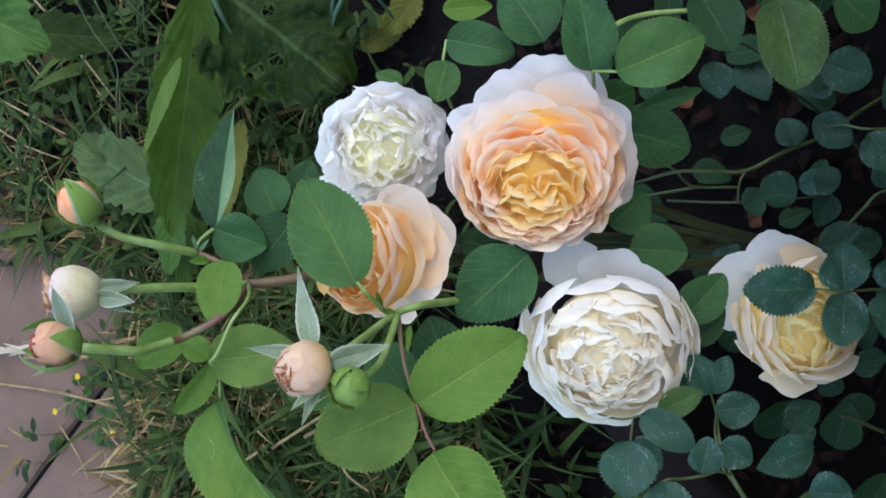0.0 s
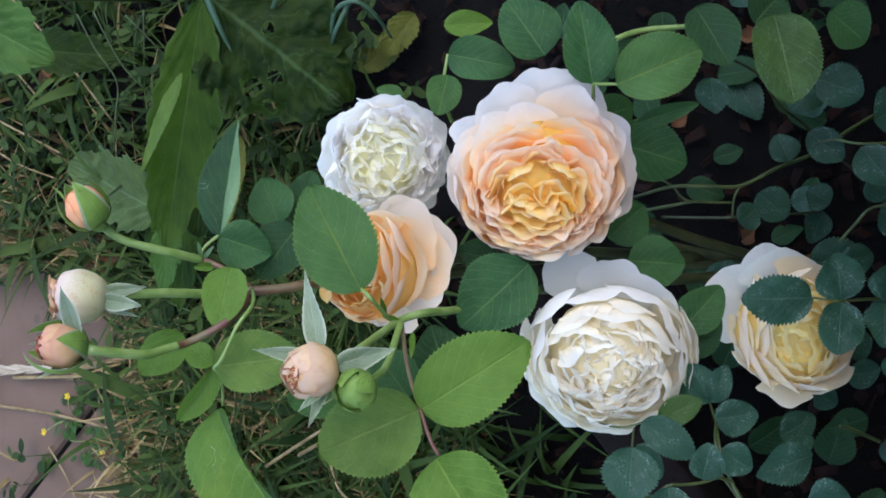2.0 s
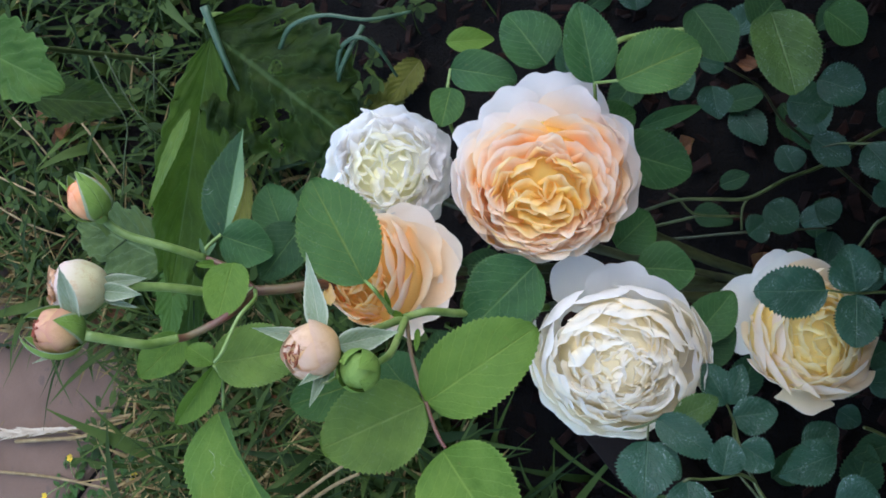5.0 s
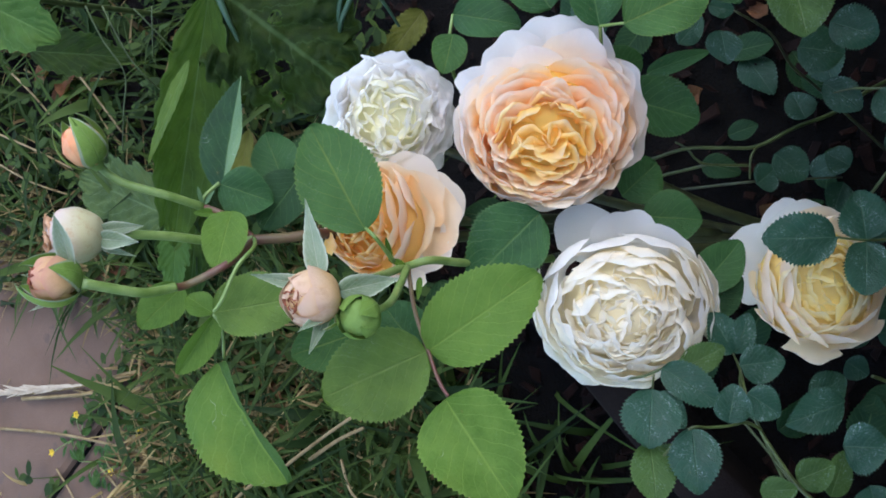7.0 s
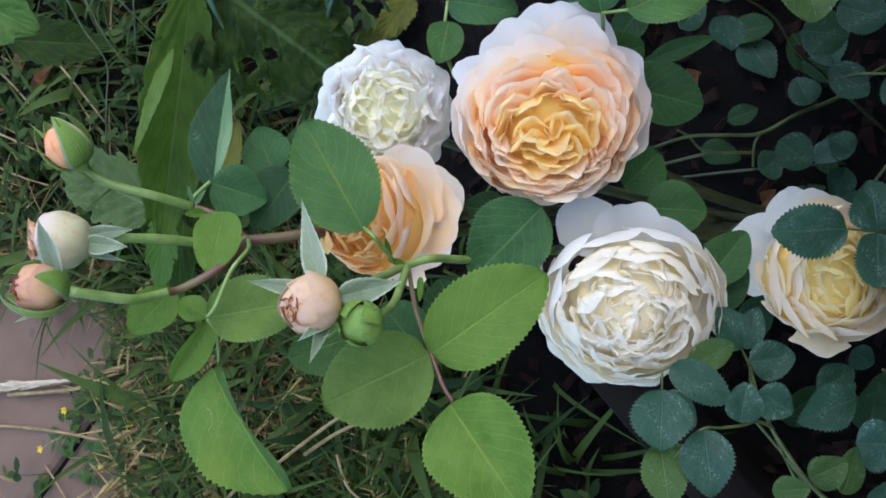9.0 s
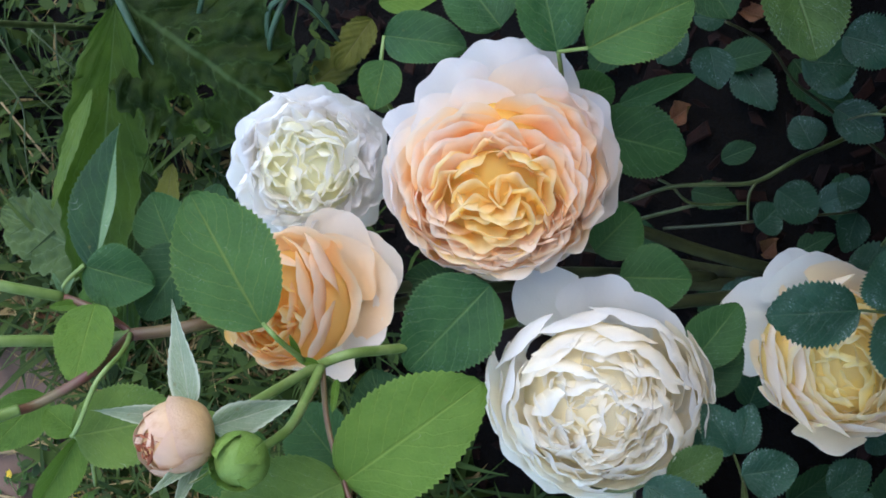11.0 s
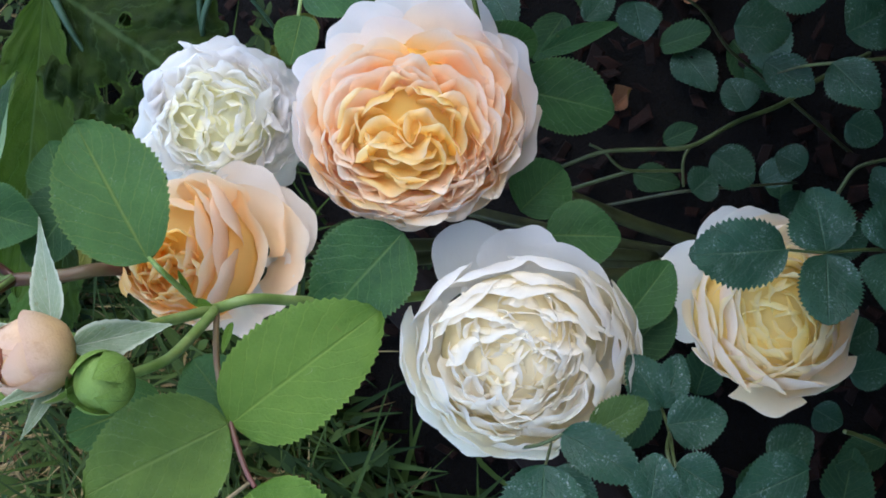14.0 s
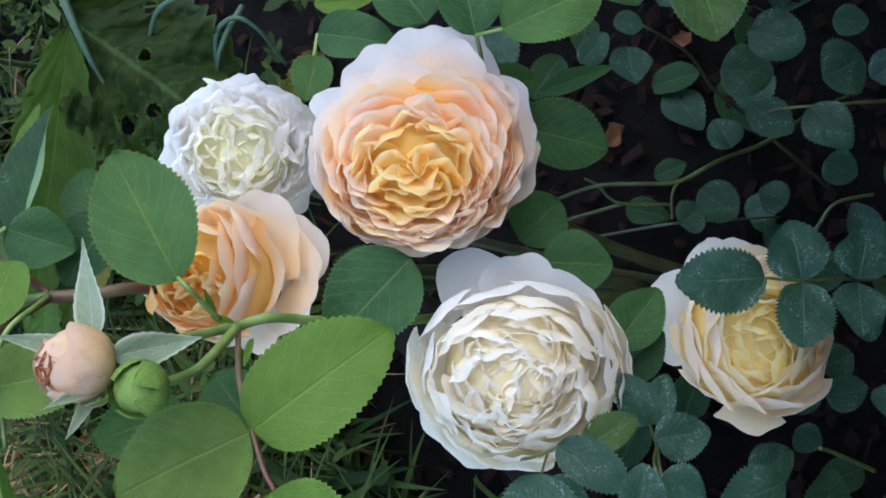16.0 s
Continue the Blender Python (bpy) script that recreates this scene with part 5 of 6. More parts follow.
leaf(SMALL, (-0.0639, -0.1328, 0.2291), (-0.0483, -0.1317, 0.2271), (0.1314, -0.1388, 0.9816), 0.0124, 5, 0.08, LEAF_OLIVE, teeth=17, tooth=0.085)
leaf(SMALL, (-0.0369, -0.138, 0.1995), (-0.0288, -0.1178, 0.1956), (0.4728, -0.0196, 0.8809), 0.0130, 5, 0.08, LEAF_OLIVE, teeth=17, tooth=0.085)
leaf(SMALL, (-0.0451, -0.1017, 0.1923), (-0.0276, -0.0901, 0.1839), (0.4765, -0.083, 0.8752), 0.0134, 5, 0.08, LEAF_BLUE, teeth=17, tooth=0.085)
leaf(SMALL, (-0.0937, -0.122, 0.2379), (-0.1083, -0.1156, 0.2449), (0.3975, -0.0949, 0.9127), 0.0127, 5, 0.08, LEAF_OLIVE, teeth=17, tooth=0.085)
leaf(SMALL, (-0.0201, -0.1317, 0.2025), (-0.0166, -0.1489, 0.2008), (0.4146, -0.0048, 0.91), 0.0176, 5, 0.08, LEAF_BLUE, teeth=17, tooth=0.085)
leaf(SMALL, (-0.0276, -0.019, 0.2005), (-0.0575, -0.02, 0.2205), (0.5519, -0.1487, 0.8205), 0.0249, 5, 0.05, LEAF_BLUE, teeth=18, tooth=0.085)
leaf(SMALL, (-0.0153, -0.0202, 0.1924), (-0.0163, 0.0026, 0.1984), (0.4044, -0.2173, 0.8884), 0.0234, 5, 0.05, LEAF_BLUE, teeth=18, tooth=0.085)
leaf(SMALL, (-0.0153, -0.0208, 0.1924), (-0.0162, -0.0461, 0.1984), (0.4383, 0.1918, 0.8781), 0.0236, 5, 0.05, LEAF_BLUE, teeth=18, tooth=0.085)
leaf(SMALL, (0.0044, -0.0206, 0.1829), (0.011, -0.0013, 0.1853), (0.3852, -0.241, 0.8908), 0.0218, 5, 0.05, LEAF_BLUE, teeth=18, tooth=0.085)
leaf(SMALL, (0.0042, -0.0217, 0.183), (0.0041, -0.0427, 0.1886), (0.4427, 0.2293, 0.8669), 0.0194, 5, 0.05, LEAF_BLUE, teeth=18, tooth=0.085)
stem(SMALL, ((-0.0276, -0.019, 0.2005), (-0.0153, -0.0204, 0.1924), (-0.0018, -0.0196, 0.1826), (0.0195, -0.0198, 0.1612)), 0.0005, 0.0008, STEM_TWIG)
leaf(SMALL, (-0.032, 0.0711, 0.1416), (-0.0136, 0.0558, 0.1383), (0.1865, 0.0129, 0.9824), 0.0180, 5, 0.08, LEAF_BLUE, teeth=17, tooth=0.085)
leaf(SMALL, (-0.0056, 0.0586, 0.1622), (0.0092, 0.0385, 0.1606), (0.2237, 0.0885, 0.9706), 0.0194, 5, 0.08, LEAF_BLUE, teeth=17, tooth=0.085)
leaf(SMALL, (-0.0435, 0.0593, 0.1139), (-0.0496, 0.075, 0.1168), (0.353, -0.0374, 0.9349), 0.0178, 5, 0.08, LEAF_BLUE, teeth=17, tooth=0.085)
leaf(SMALL, (-0.0804, 0.1008, 0.1649), (-0.0761, 0.0807, 0.1739), (0.3587, 0.4465, 0.8198), 0.0185, 5, 0.08, LEAF_BLUE, teeth=17, tooth=0.085)
leaf(SMALL, (-0.103, 0.0974, 0.1647), (-0.0901, 0.1136, 0.1585), (0.4966, -0.0632, 0.8657), 0.0131, 5, 0.08, LEAF_BLUE, teeth=17, tooth=0.085)
leaf(SMALL, (-0.0874, 0.1191, 0.1572), (-0.0745, 0.1159, 0.151), (0.3921, -0.1724, 0.9036), 0.0116, 5, 0.08, LEAF_BLUE, teeth=17, tooth=0.085)
leaf(SMALL, (-0.0612, 0.0415, 0.1113), (-0.0451, 0.0269, 0.1035), (0.3412, -0.119, 0.9324), 0.0213, 5, 0.08, LEAF_BLUE, teeth=17, tooth=0.085)
leaf(SMALL, (-0.023, 0.0377, 0.0707), (-0.0353, 0.0455, 0.0766), (0.3536, -0.144, 0.9243), 0.0172, 5, 0.08, LEAF_BLUE, teeth=17, tooth=0.085)
leaf(SMALL, (-0.0713, 0.0237, 0.1161), (-0.0607, 0.0331, 0.111), (0.4983, -0.0947, 0.8618), 0.0180, 5, 0.08, LEAF_BLUE, teeth=17, tooth=0.085)
leaf(SMALL, (-0.0257, 0.094, 0.1719), (-0.0038, 0.0849, 0.1669), (0.1878, -0.0865, 0.9784), 0.0235, 5, 0.08, LEAF_BLUE, teeth=17, tooth=0.085)
leaf(SMALL, (0.0078, 0.0934, 0.1668), (0.0224, 0.0918, 0.1598), (0.4104, -0.1759, 0.8948), 0.0139, 5, 0.08, LEAF_BLUE, teeth=17, tooth=0.085)
leaf(SMALL, (-0.0026, 0.0454, 0.1164), (0.0105, 0.037, 0.1101), (0.3532, -0.1434, 0.9245), 0.0179, 5, 0.08, LEAF_BLUE, teeth=17, tooth=0.085)
leaf(SMALL, (-0.0154, -0.0503, 0.1003), (-0.0005, -0.0432, 0.0931), (0.4823, -0.1383, 0.865), 0.0191, 5, 0.08, LEAF_BLUE, teeth=17, tooth=0.085)
leaf(SMALL, (-0.0311, -0.0598, 0.0968), (-0.0174, -0.0669, 0.0902), (0.3627, -0.1545, 0.919), 0.0163, 5, 0.08, LEAF_BLUE, teeth=17, tooth=0.085)
leaf(SMALL, (-0.0317, -0.0786, 0.0749), (-0.0201, -0.0871, 0.0693), (0.3477, -0.1346, 0.9279), 0.0153, 5, 0.08, LEAF_BLUE, teeth=17, tooth=0.085)
leaf(SMALL, (-0.048, -0.0973, 0.1382), (-0.0295, -0.0863, 0.1293), (0.4894, -0.1258, 0.8629), 0.0193, 5, 0.08, LEAF_BLUE, teeth=17, tooth=0.085)
leaf(SMALL, (-0.0138, -0.0631, 0.1218), (0.0042, -0.0614, 0.1131), (0.4401, -0.1716, 0.8814), 0.0171, 5, 0.08, LEAF_BLUE, teeth=17, tooth=0.085)
leaf(SMALL, (-0.046, 0.1046, 0.1039), (-0.0207, 0.1008, 0.0918), (0.4055, -0.1754, 0.8971), 0.0281, 5, 0.08, LEAF_BLUE, teeth=17, tooth=0.085)
leaf(SMALL, (0.0011, 0.0745, 0.1479), (0.0198, 0.0841, 0.1389), (0.4849, -0.1342, 0.8642), 0.0266, 5, 0.08, LEAF_BLUE, teeth=17, tooth=0.085)
leaf(SMALL, (-0.0165, 0.0026, 0.0565), (0.0022, 0.0048, 0.0475), (0.4437, -0.1702, 0.8799), 0.0202, 5, 0.08, LEAF_BLUE, teeth=17, tooth=0.085)
leaf(SMALL, (0.0043, -0.0195, 0.113), (0.0085, -0.0396, 0.111), (0.3743, -0.0148, 0.9272), 0.0174, 5, 0.08, LEAF_BLUE, teeth=17, tooth=0.085)
stem(SMALL, ((-0.0303, 0.0645, 0.1408), (-0.0183, 0.0663, 0.1406), (-0.0045, 0.062, 0.1506), (0.0263, 0.0635, 0.1357)), 0.0005, 0.0008, STEM_TWIG)
stem(SMALL, ((-0.0745, 0.1159, 0.151), (-0.0592, 0.1098, 0.1214), (-0.0506, 0.0966, 0.0951), (-0.0378, 0.0878, 0.0667), (0.0014, 0.053, 0.0034)), 0.0006, 0.001, STEM_DARK)
stem(SMALL, ((0.0176, 0.0359, 0.0733), (0.0003, 0.0334, 0.0761), (-0.0083, 0.0248, 0.0747), (-0.018, 0.0144, 0.0572)), 0.0008, 0.001, STEM_TWIG)
stem(SMALL, ((0.0016, -0.0945, 0.1476), (-0.0113, -0.0867, 0.1649), (-0.0168, -0.0841, 0.1731)), 0.001, 0.0008, STEM_TWIG)
stem(SMALL, ((-0.0281, 0.0326, 0.0621), (-0.0653, 0.0295, 0.091), (-0.0835, 0.0281, 0.0998), (-0.1246, 0.0313, 0.0752)), 0.0006, 0.0009, STEM_DARK)
stem(SMALL, ((-0.0764, -0.0725, 0.2018), (-0.0714, -0.0805, 0.2161), (-0.0673, -0.091, 0.2307), (-0.0621, -0.1094, 0.2227), (-0.0549, -0.1369, 0.197)), 0.0005, 0.0008, STEM_TWIG)
stem(SMALL, ((-0.1055, -0.0813, 0.2436), (-0.1022, -0.0882, 0.262)), 0.0005, 0.0005, STEM_TWIG)
stem(SMALL, ((-0.1019, -0.0786, 0.2418), (-0.1129, -0.0824, 0.236), (-0.1283, -0.0841, 0.2213)), 0.0005, 0.0008, STEM_TWIG)
stem(SMALL, ((-0.1043, -0.1105, 0.26), (-0.1, -0.116, 0.26), (-0.093, -0.109, 0.262), (-0.086, -0.103, 0.262), (-0.08, -0.1032, 0.256), (-0.073, -0.103, 0.248), (-0.067, -0.102, 0.24), (-0.062, -0.106, 0.228)), 0.0006, 0.0007, STEM_TWIG)
stem(SMALL, ((-0.0714, -0.0805, 0.2161), (-0.069, -0.088, 0.233), (-0.063, -0.105, 0.228), (-0.06, -0.112, 0.225), (-0.05, -0.13, 0.218), (-0.04, -0.142, 0.212), (-0.03, -0.159, 0.2), (-0.005, -0.18, 0.15)), 0.0006, 0.0013, STEM_TWIG)
stem(SMALL, ((-0.0508, -0.1313, 0.2172), (-0.0615, -0.1174, 0.2113), (-0.074, -0.1026, 0.2062)), 0.0007, 0.0006, STEM_TWIG)
stem(WEED, ((-0.47, 0.24, 0), (-0.455, 0.235, 0.08), (-0.438, 0.215, 0.15), (-0.426, 0.2, 0.178)), 0.006, 0.0035, STEM)
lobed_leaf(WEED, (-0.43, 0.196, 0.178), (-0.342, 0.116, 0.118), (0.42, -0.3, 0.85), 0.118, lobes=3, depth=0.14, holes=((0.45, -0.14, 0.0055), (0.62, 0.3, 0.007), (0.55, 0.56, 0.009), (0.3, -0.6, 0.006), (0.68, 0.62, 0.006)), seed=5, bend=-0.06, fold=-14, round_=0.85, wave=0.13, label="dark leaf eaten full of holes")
lobed_leaf(WEED, (-0.424, 0.188, 0.176), (-0.496, 0.016, 0.128), (0.68, -0.12, 0.72), 0.05, lobes=3, depth=0.12, seed=7, bend=-0.05, fold=26, round_=0.9, wave=0.1, mat=LEAF_WEED_BRIGHT)
lobed_leaf(WEED, (-0.4247, 0.1302, 0.194), (-0.4665, 0.0646, 0.19), (0.3, 0.4, 0.85), 0.0115, lobes=2, depth=0.1, seed=27, bend=0.04, fold=8, mat=LEAF_WARM)
lobed_leaf(WEED, (-0.545, 0.045, 0.075), (-0.68, 0.098, 0.06), (0.3, -0.2, 0.93), 0.068, lobes=4, depth=0.25, seed=9, bend=0.04, fold=8, mat=LEAF_WEED_PALE)
lobed_leaf(WEED, (-0.5, 0.12, 0.07), (-0.585, 0.01, 0.05), (0.4, -0.2, 0.9), 0.05, lobes=4, depth=0.2, seed=71, bend=0.04, fold=8, mat=LEAF_WEED_BRIGHT)
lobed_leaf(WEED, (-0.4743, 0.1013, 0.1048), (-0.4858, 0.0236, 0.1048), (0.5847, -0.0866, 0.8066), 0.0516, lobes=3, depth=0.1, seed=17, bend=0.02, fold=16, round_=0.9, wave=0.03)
lobed_leaf(WEED, (-0.4298, 0.0977, 0.1222), (-0.4432, 0.0216, 0.1286), (0.4337, 0, 0.9011), 0.0169, lobes=3, depth=0.1, seed=29, bend=0.1, mat=LEAF_YELLOW)
lobed_leaf(WEED, (-0.5145, 0.0903, 0.0742), (-0.5411, -0.0383, 0.0648), (0.4077, -0.1501, 0.9007), 0.0383, lobes=5, depth=0.2, seed=39, bend=0.1, mat=LEAF_WEED_BRIGHT)
lobed_leaf(WEED, (-0.3325, 0.2056, 0.0243), (-0.357, 0.17, 0.036), (0.4745, -0.035, 0.8795), 0.0256, lobes=4, depth=0.12, seed=49, bend=0.1, mat=LEAF_YELLOW)
lobed_leaf(WEED, (-0.382, 0.162, 0.03), (-0.338, 0.2, 0.014), (0.4337, -0, 0.9011), 0.0261, lobes=3, depth=0.1, seed=51, bend=0.1, mat=LEAF_YELLOW)
stem(WEED, ((-0.4217, 0.2061, 0.1871), (-0.4142, 0.1679, 0.1702), (-0.4168, 0.1466, 0.1437)), 0.0034, 0.0008, STEM_PALE)
stem(CORNER, ((-0.3212, 0.1915, 0.1365), (-0.3308, 0.1711, 0.1411), (-0.3469, 0.1571, 0.1267), (-0.3592, 0.1429, 0.0882)), 0.0022, 0.0012, STEM_PALE)
lobed_leaf(WEED, (-0.518, 0.04, 0.1), (-0.537, -0.023, 0.085), (0.5, -0.15, 0.85), 0.026, lobes=4, depth=0.2, seed=83, bend=0.06, mat=LEAF_LIGHT)
lobed_leaf(CORNER, (-0.5048, 0.1534, 0.3137), (-0.4467, 0.1199, 0.2857), (0.3703, -0.1259, 0.9203), 0.0525, lobes=3, depth=0.22, seed=59, bend=0.05, mat=LEAF_LIGHT, wave=0.02)
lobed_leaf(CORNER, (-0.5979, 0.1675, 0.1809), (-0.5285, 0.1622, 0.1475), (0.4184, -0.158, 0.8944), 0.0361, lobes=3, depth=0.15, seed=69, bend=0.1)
stem(CORNER, ((-0.62, 0.26, 0), (-0.58, 0.2, 0.2), (-0.5048, 0.1534, 0.3137)), 0.003, 0.0014, STEM_TWIG)
stalk(((-0.8695, -0.1423, 0.006), (-0.7491, -0.1456, 0.01), (-0.6503, -0.1567, 0.012), (-0.5694, -0.1692, 0.008)), 0.0016, 0.0012)
stalk(((-0.6684, -0.1059, 0.01), (-0.5986, -0.0902, 0.018), (-0.5155, -0.0666, 0.026)), 0.0012, 0.0009)
stalk(((-0.729, -0.1027, 0.009), (-0.662, -0.1117, 0.009), (-0.6, -0.1065, 0.016)), 0.001, 0.0007)
stalk(((-0.613, -0.1688, 0.006), (-0.5979, -0.1424, 0.01), (-0.5746, -0.1188, 0.016)), 0.0015, 0.001)
stalk(((-0.6932, -0.1763, 0.006), (-0.6709, -0.1918, 0.008), (-0.6444, -0.2133, 0.009)), 0.0013, 0.001)
stalk(((-0.752, -0.18, 0.006), (-0.7244, -0.2062, 0.009), (-0.7084, -0.2305, 0.009)), 0.001, 0.0008)
stalk(((-0.4513, -0.164, 0.056), (-0.3931, -0.1307, 0.072), (-0.3513, -0.1072, 0.076)), 0.0016, 0.0012)
stalk(((-0.4193, -0.1521, 0.056), (-0.3845, -0.1349, 0.07), (-0.3599, -0.125, 0.074)), 0.0018, 0.0013)
stalk(((-0.8721, 0.0006, 0.009), (-0.7863, 0.0006, 0.009), (-0.7245, -0.0079, 0.014)), 0.0014, 0.001)
stalk(((-0.8324, 0.1639, 0.036), (-0.7523, 0.1323, 0.046), (-0.7085, 0.11, 0.036)), 0.0012, 0.001)
stalk(((-0.8437, 0.1372, 0.026), (-0.7708, 0.1047, 0.036), (-0.7264, 0.088, 0.026)), 0.0012, 0.001)
stalk(((-0.7971, 0.2849, 0.036), (-0.6983, 0.2098, 0.056), (-0.6536, 0.1392, 0.026)), 0.0011, 0.001)
stalk(((-0.8145, 0.2242, 0.026), (-0.7673, 0.191, 0.036), (-0.7372, 0.1547, 0.026)), 0.0012, 0.001)
seed_head((-0.85, -0.108, 0.012), (-0.69, -0.096, 0.014))
stalk(((-0.7, -0.0975, 0.012), (-0.66, -0.089, 0.014), (-0.62, -0.082, 0.016), (-0.583, -0.074, 0.02)), 0.0036, 0.0012)
leaf(ROSE, (-0.2824, -0.005, 0.3343), (-0.2882, -0.0057, 0.3421), (0.8414, 0.0455, 0.5385), 0.0042, 20, 0.05, LEAF_YOUNG)
leaf(ROSE, (-0.2886, -0.001, 0.3357), (-0.2867, 0.006, 0.3418), (0.4407, -0.5775, 0.6872), 0.0021, 20, 0.05, LEAF_PALE)
leaf(ROSE, (-0.2882, -0.001, 0.3354), (-0.2796, 0.0041, 0.3393), (-0.0095, -0.3843, 0.9232), 0.0021, 20, 0.05, LEAF_PALE)
leaf(ROSE, (-0.2095, -0.0278, 0.3003), (-0.2057, -0.0201, 0.3118), (0.4231, -0.2765, 0.8629), 0.0026, 20, 0.05, LEAF_YOUNG)
leaf(ROSE, (-0.1986, -0.0359, 0.2934), (-0.1935, -0.0459, 0.3052), (0.3635, 0.5705, 0.7365), 0.0030, 20, 0.05, LEAF_YOUNG)
leaf(ROSE, (-0.2049, -0.0305, 0.2957), (-0.209, -0.028, 0.3034), (0.6485, -0.0796, 0.7571), 0.0032, 20, 0.05, LEAF_YOUNG)
dead_leaf((-0.7035, -0.0013, 0.012), (-0.6586, 0.0054, 0.02), 0.0148)
dead_leaf((-0.679, 0.015, 0.02), (-0.63, 0.002, 0.026), 0.02)
dead_leaf((-0.6545, 0.0101, 0.012), (-0.6251, -0.0025, 0.02), 0.0113)
dead_leaf((-0.5837, -0.1066, 0.012), (-0.5959, -0.124, 0.02), 0.0105)
dead_leaf((-0.7646, 0.2266, 0.012), (-0.7236, 0.227, 0.02), 0.0096)
dead_leaf((-0.6425, -0.0757, 0.012), (-0.6099, -0.1013, 0.02), 0.0087)
dead_leaf((-0.8173, 0.2717, 0.012), (-0.7828, 0.2816, 0.02), 0.0087)
dead_leaf((-0.1291, 0.1054, 0.012), (-0.1128, 0.1095, 0.02), 0.0148)
dead_leaf((-0.0823, 0.1665, 0.012), (-0.0686, 0.1532, 0.02), 0.0131)
dead_leaf((-0.0385, 0.0073, 0.012), (-0.027, -0.0011, 0.02), 0.0113)
dead_leaf((-0.0813, 0.0182, 0.012), (-0.0699, 0.0258, 0.02), 0.0113)
stalk(((-0.8153, -0.1089, 0.01), (-0.7334, -0.1015, 0.012), (-0.6328, -0.0861, 0.018)), 0.0018, 0.001)
stalk(((-0.7852, -0.1042, 0.008), (-0.674, -0.0926, 0.012), (-0.5773, -0.076, 0.02)), 0.0012, 0.0009)
stalk(((-0.761, -0.1085, 0.008), (-0.6911, -0.1099, 0.009), (-0.6257, -0.1059, 0.014)), 0.001, 0.0007)
stalk(((-0.7962, -0.112, 0.012), (-0.7243, -0.1079, 0.013), (-0.6609, -0.102, 0.014)), 0.0022, 0.0012)
stalk(((-0.6187, -0.1891, 0.008), (-0.6023, -0.1576, 0.012), (-0.5766, -0.1272, 0.018)), 0.0013, 0.0009)
stalk(((-0.6598, -0.0409, 0.01), (-0.6426, -0.0704, 0.012), (-0.6401, -0.102, 0.01)), 0.0009, 0.0007)
stalk(((-0.5833, -0.1969, 0.01), (-0.5203, -0.1741, 0.018), (-0.4673, -0.1512, 0.026)), 0.0014, 0.0009)
stalk(((-0.391, -0.1512, 0.056), (-0.3775, -0.175, 0.062), (-0.3593, -0.1895, 0.056)), 0.0012, 0.0009)
stalk(((-0.5207, -0.204, 0.036), (-0.4844, -0.1809, 0.056), (-0.4666, -0.169, 0.056)), 0.0016, 0.0012)
dead_leaf((-0.7857, 0.2097, 0.02), (-0.723, 0.2234, 0.03), 0.0174)
dead_leaf((-0.7606, 0.1827, 0.02), (-0.696, 0.2051, 0.03), 0.0148)
dead_leaf((-0.7341, 0.2194, 0.02), (-0.6886, 0.2067, 0.03), 0.0131)
dead_leaf((-0.7216, 0.186, 0.02), (-0.7416, 0.1977, 0.03), 0.0131)
dead_leaf((-0.4863, -0.0875, 0.02), (-0.4589, -0.1105, 0.03), 0.0096)
dead_leaf((-0.4951, -0.0682, 0.02), (-0.4531, -0.0735, 0.03), 0.0078)
dead_leaf((-0.4776, -0.13, 0.02), (-0.4507, -0.1424, 0.03), 0.0078)
stem(WEED, ((-0.4952, 0.1715, 0.2203), (-0.4916, 0.1503, 0.2074), (-0.4849, 0.1292, 0.1931), (-0.5001, 0.1073, 0.1782), (-0.5305, 0.0877, 0.1485)), 0.0006, 0.0004, STEM_TWIG)
stem(WEED, ((-0.5006, 0.1794, 0.2006), (-0.4927, 0.1498, 0.1858), (-0.4872, 0.1341, 0.172), (-0.4887, 0.1273, 0.1505)), 0.0006, 0.0004, STEM_TWIG)
stem(WEED, ((-0.4801, 0.1769, 0.1908), (-0.4711, 0.1618, 0.1754), (-0.4638, 0.1431, 0.1496)), 0.0006, 0.0004, STEM_TWIG)
stem(WEED, ((-0.4831, 0.1868, 0.17), (-0.4894, 0.165, 0.162), (-0.5031, 0.159, 0.1464)), 0.0006, 0.0004, STEM_TWIG)
stem(CORNER, ((-0.3866, 0.1799, 0.1458), (-0.3673, 0.1915, 0.1587), (-0.3408, 0.1956, 0.1571), (-0.3132, 0.1922, 0.1437), (-0.29, 0.2021, 0.1215)), 0.0018, 0.0012, STEM_PALE)
stem(CORNER, ((-0.3478, 0.1638, 0.1271), (-0.3349, 0.1757, 0.1431), (-0.3182, 0.1792, 0.1462), (-0.311, 0.1739, 0.1316), (-0.3138, 0.1649, 0.0997)), 0.002, 0.001, STEM_PALE)


# ---- grass, straw and litter ----
def covered(x, y):
    """How thick the grass stands: a verge between bed and paving."""
    return smooth_step(-0.27, -0.43, x + 0.55 * y) * (1 - 0.995 * paved(x, y))


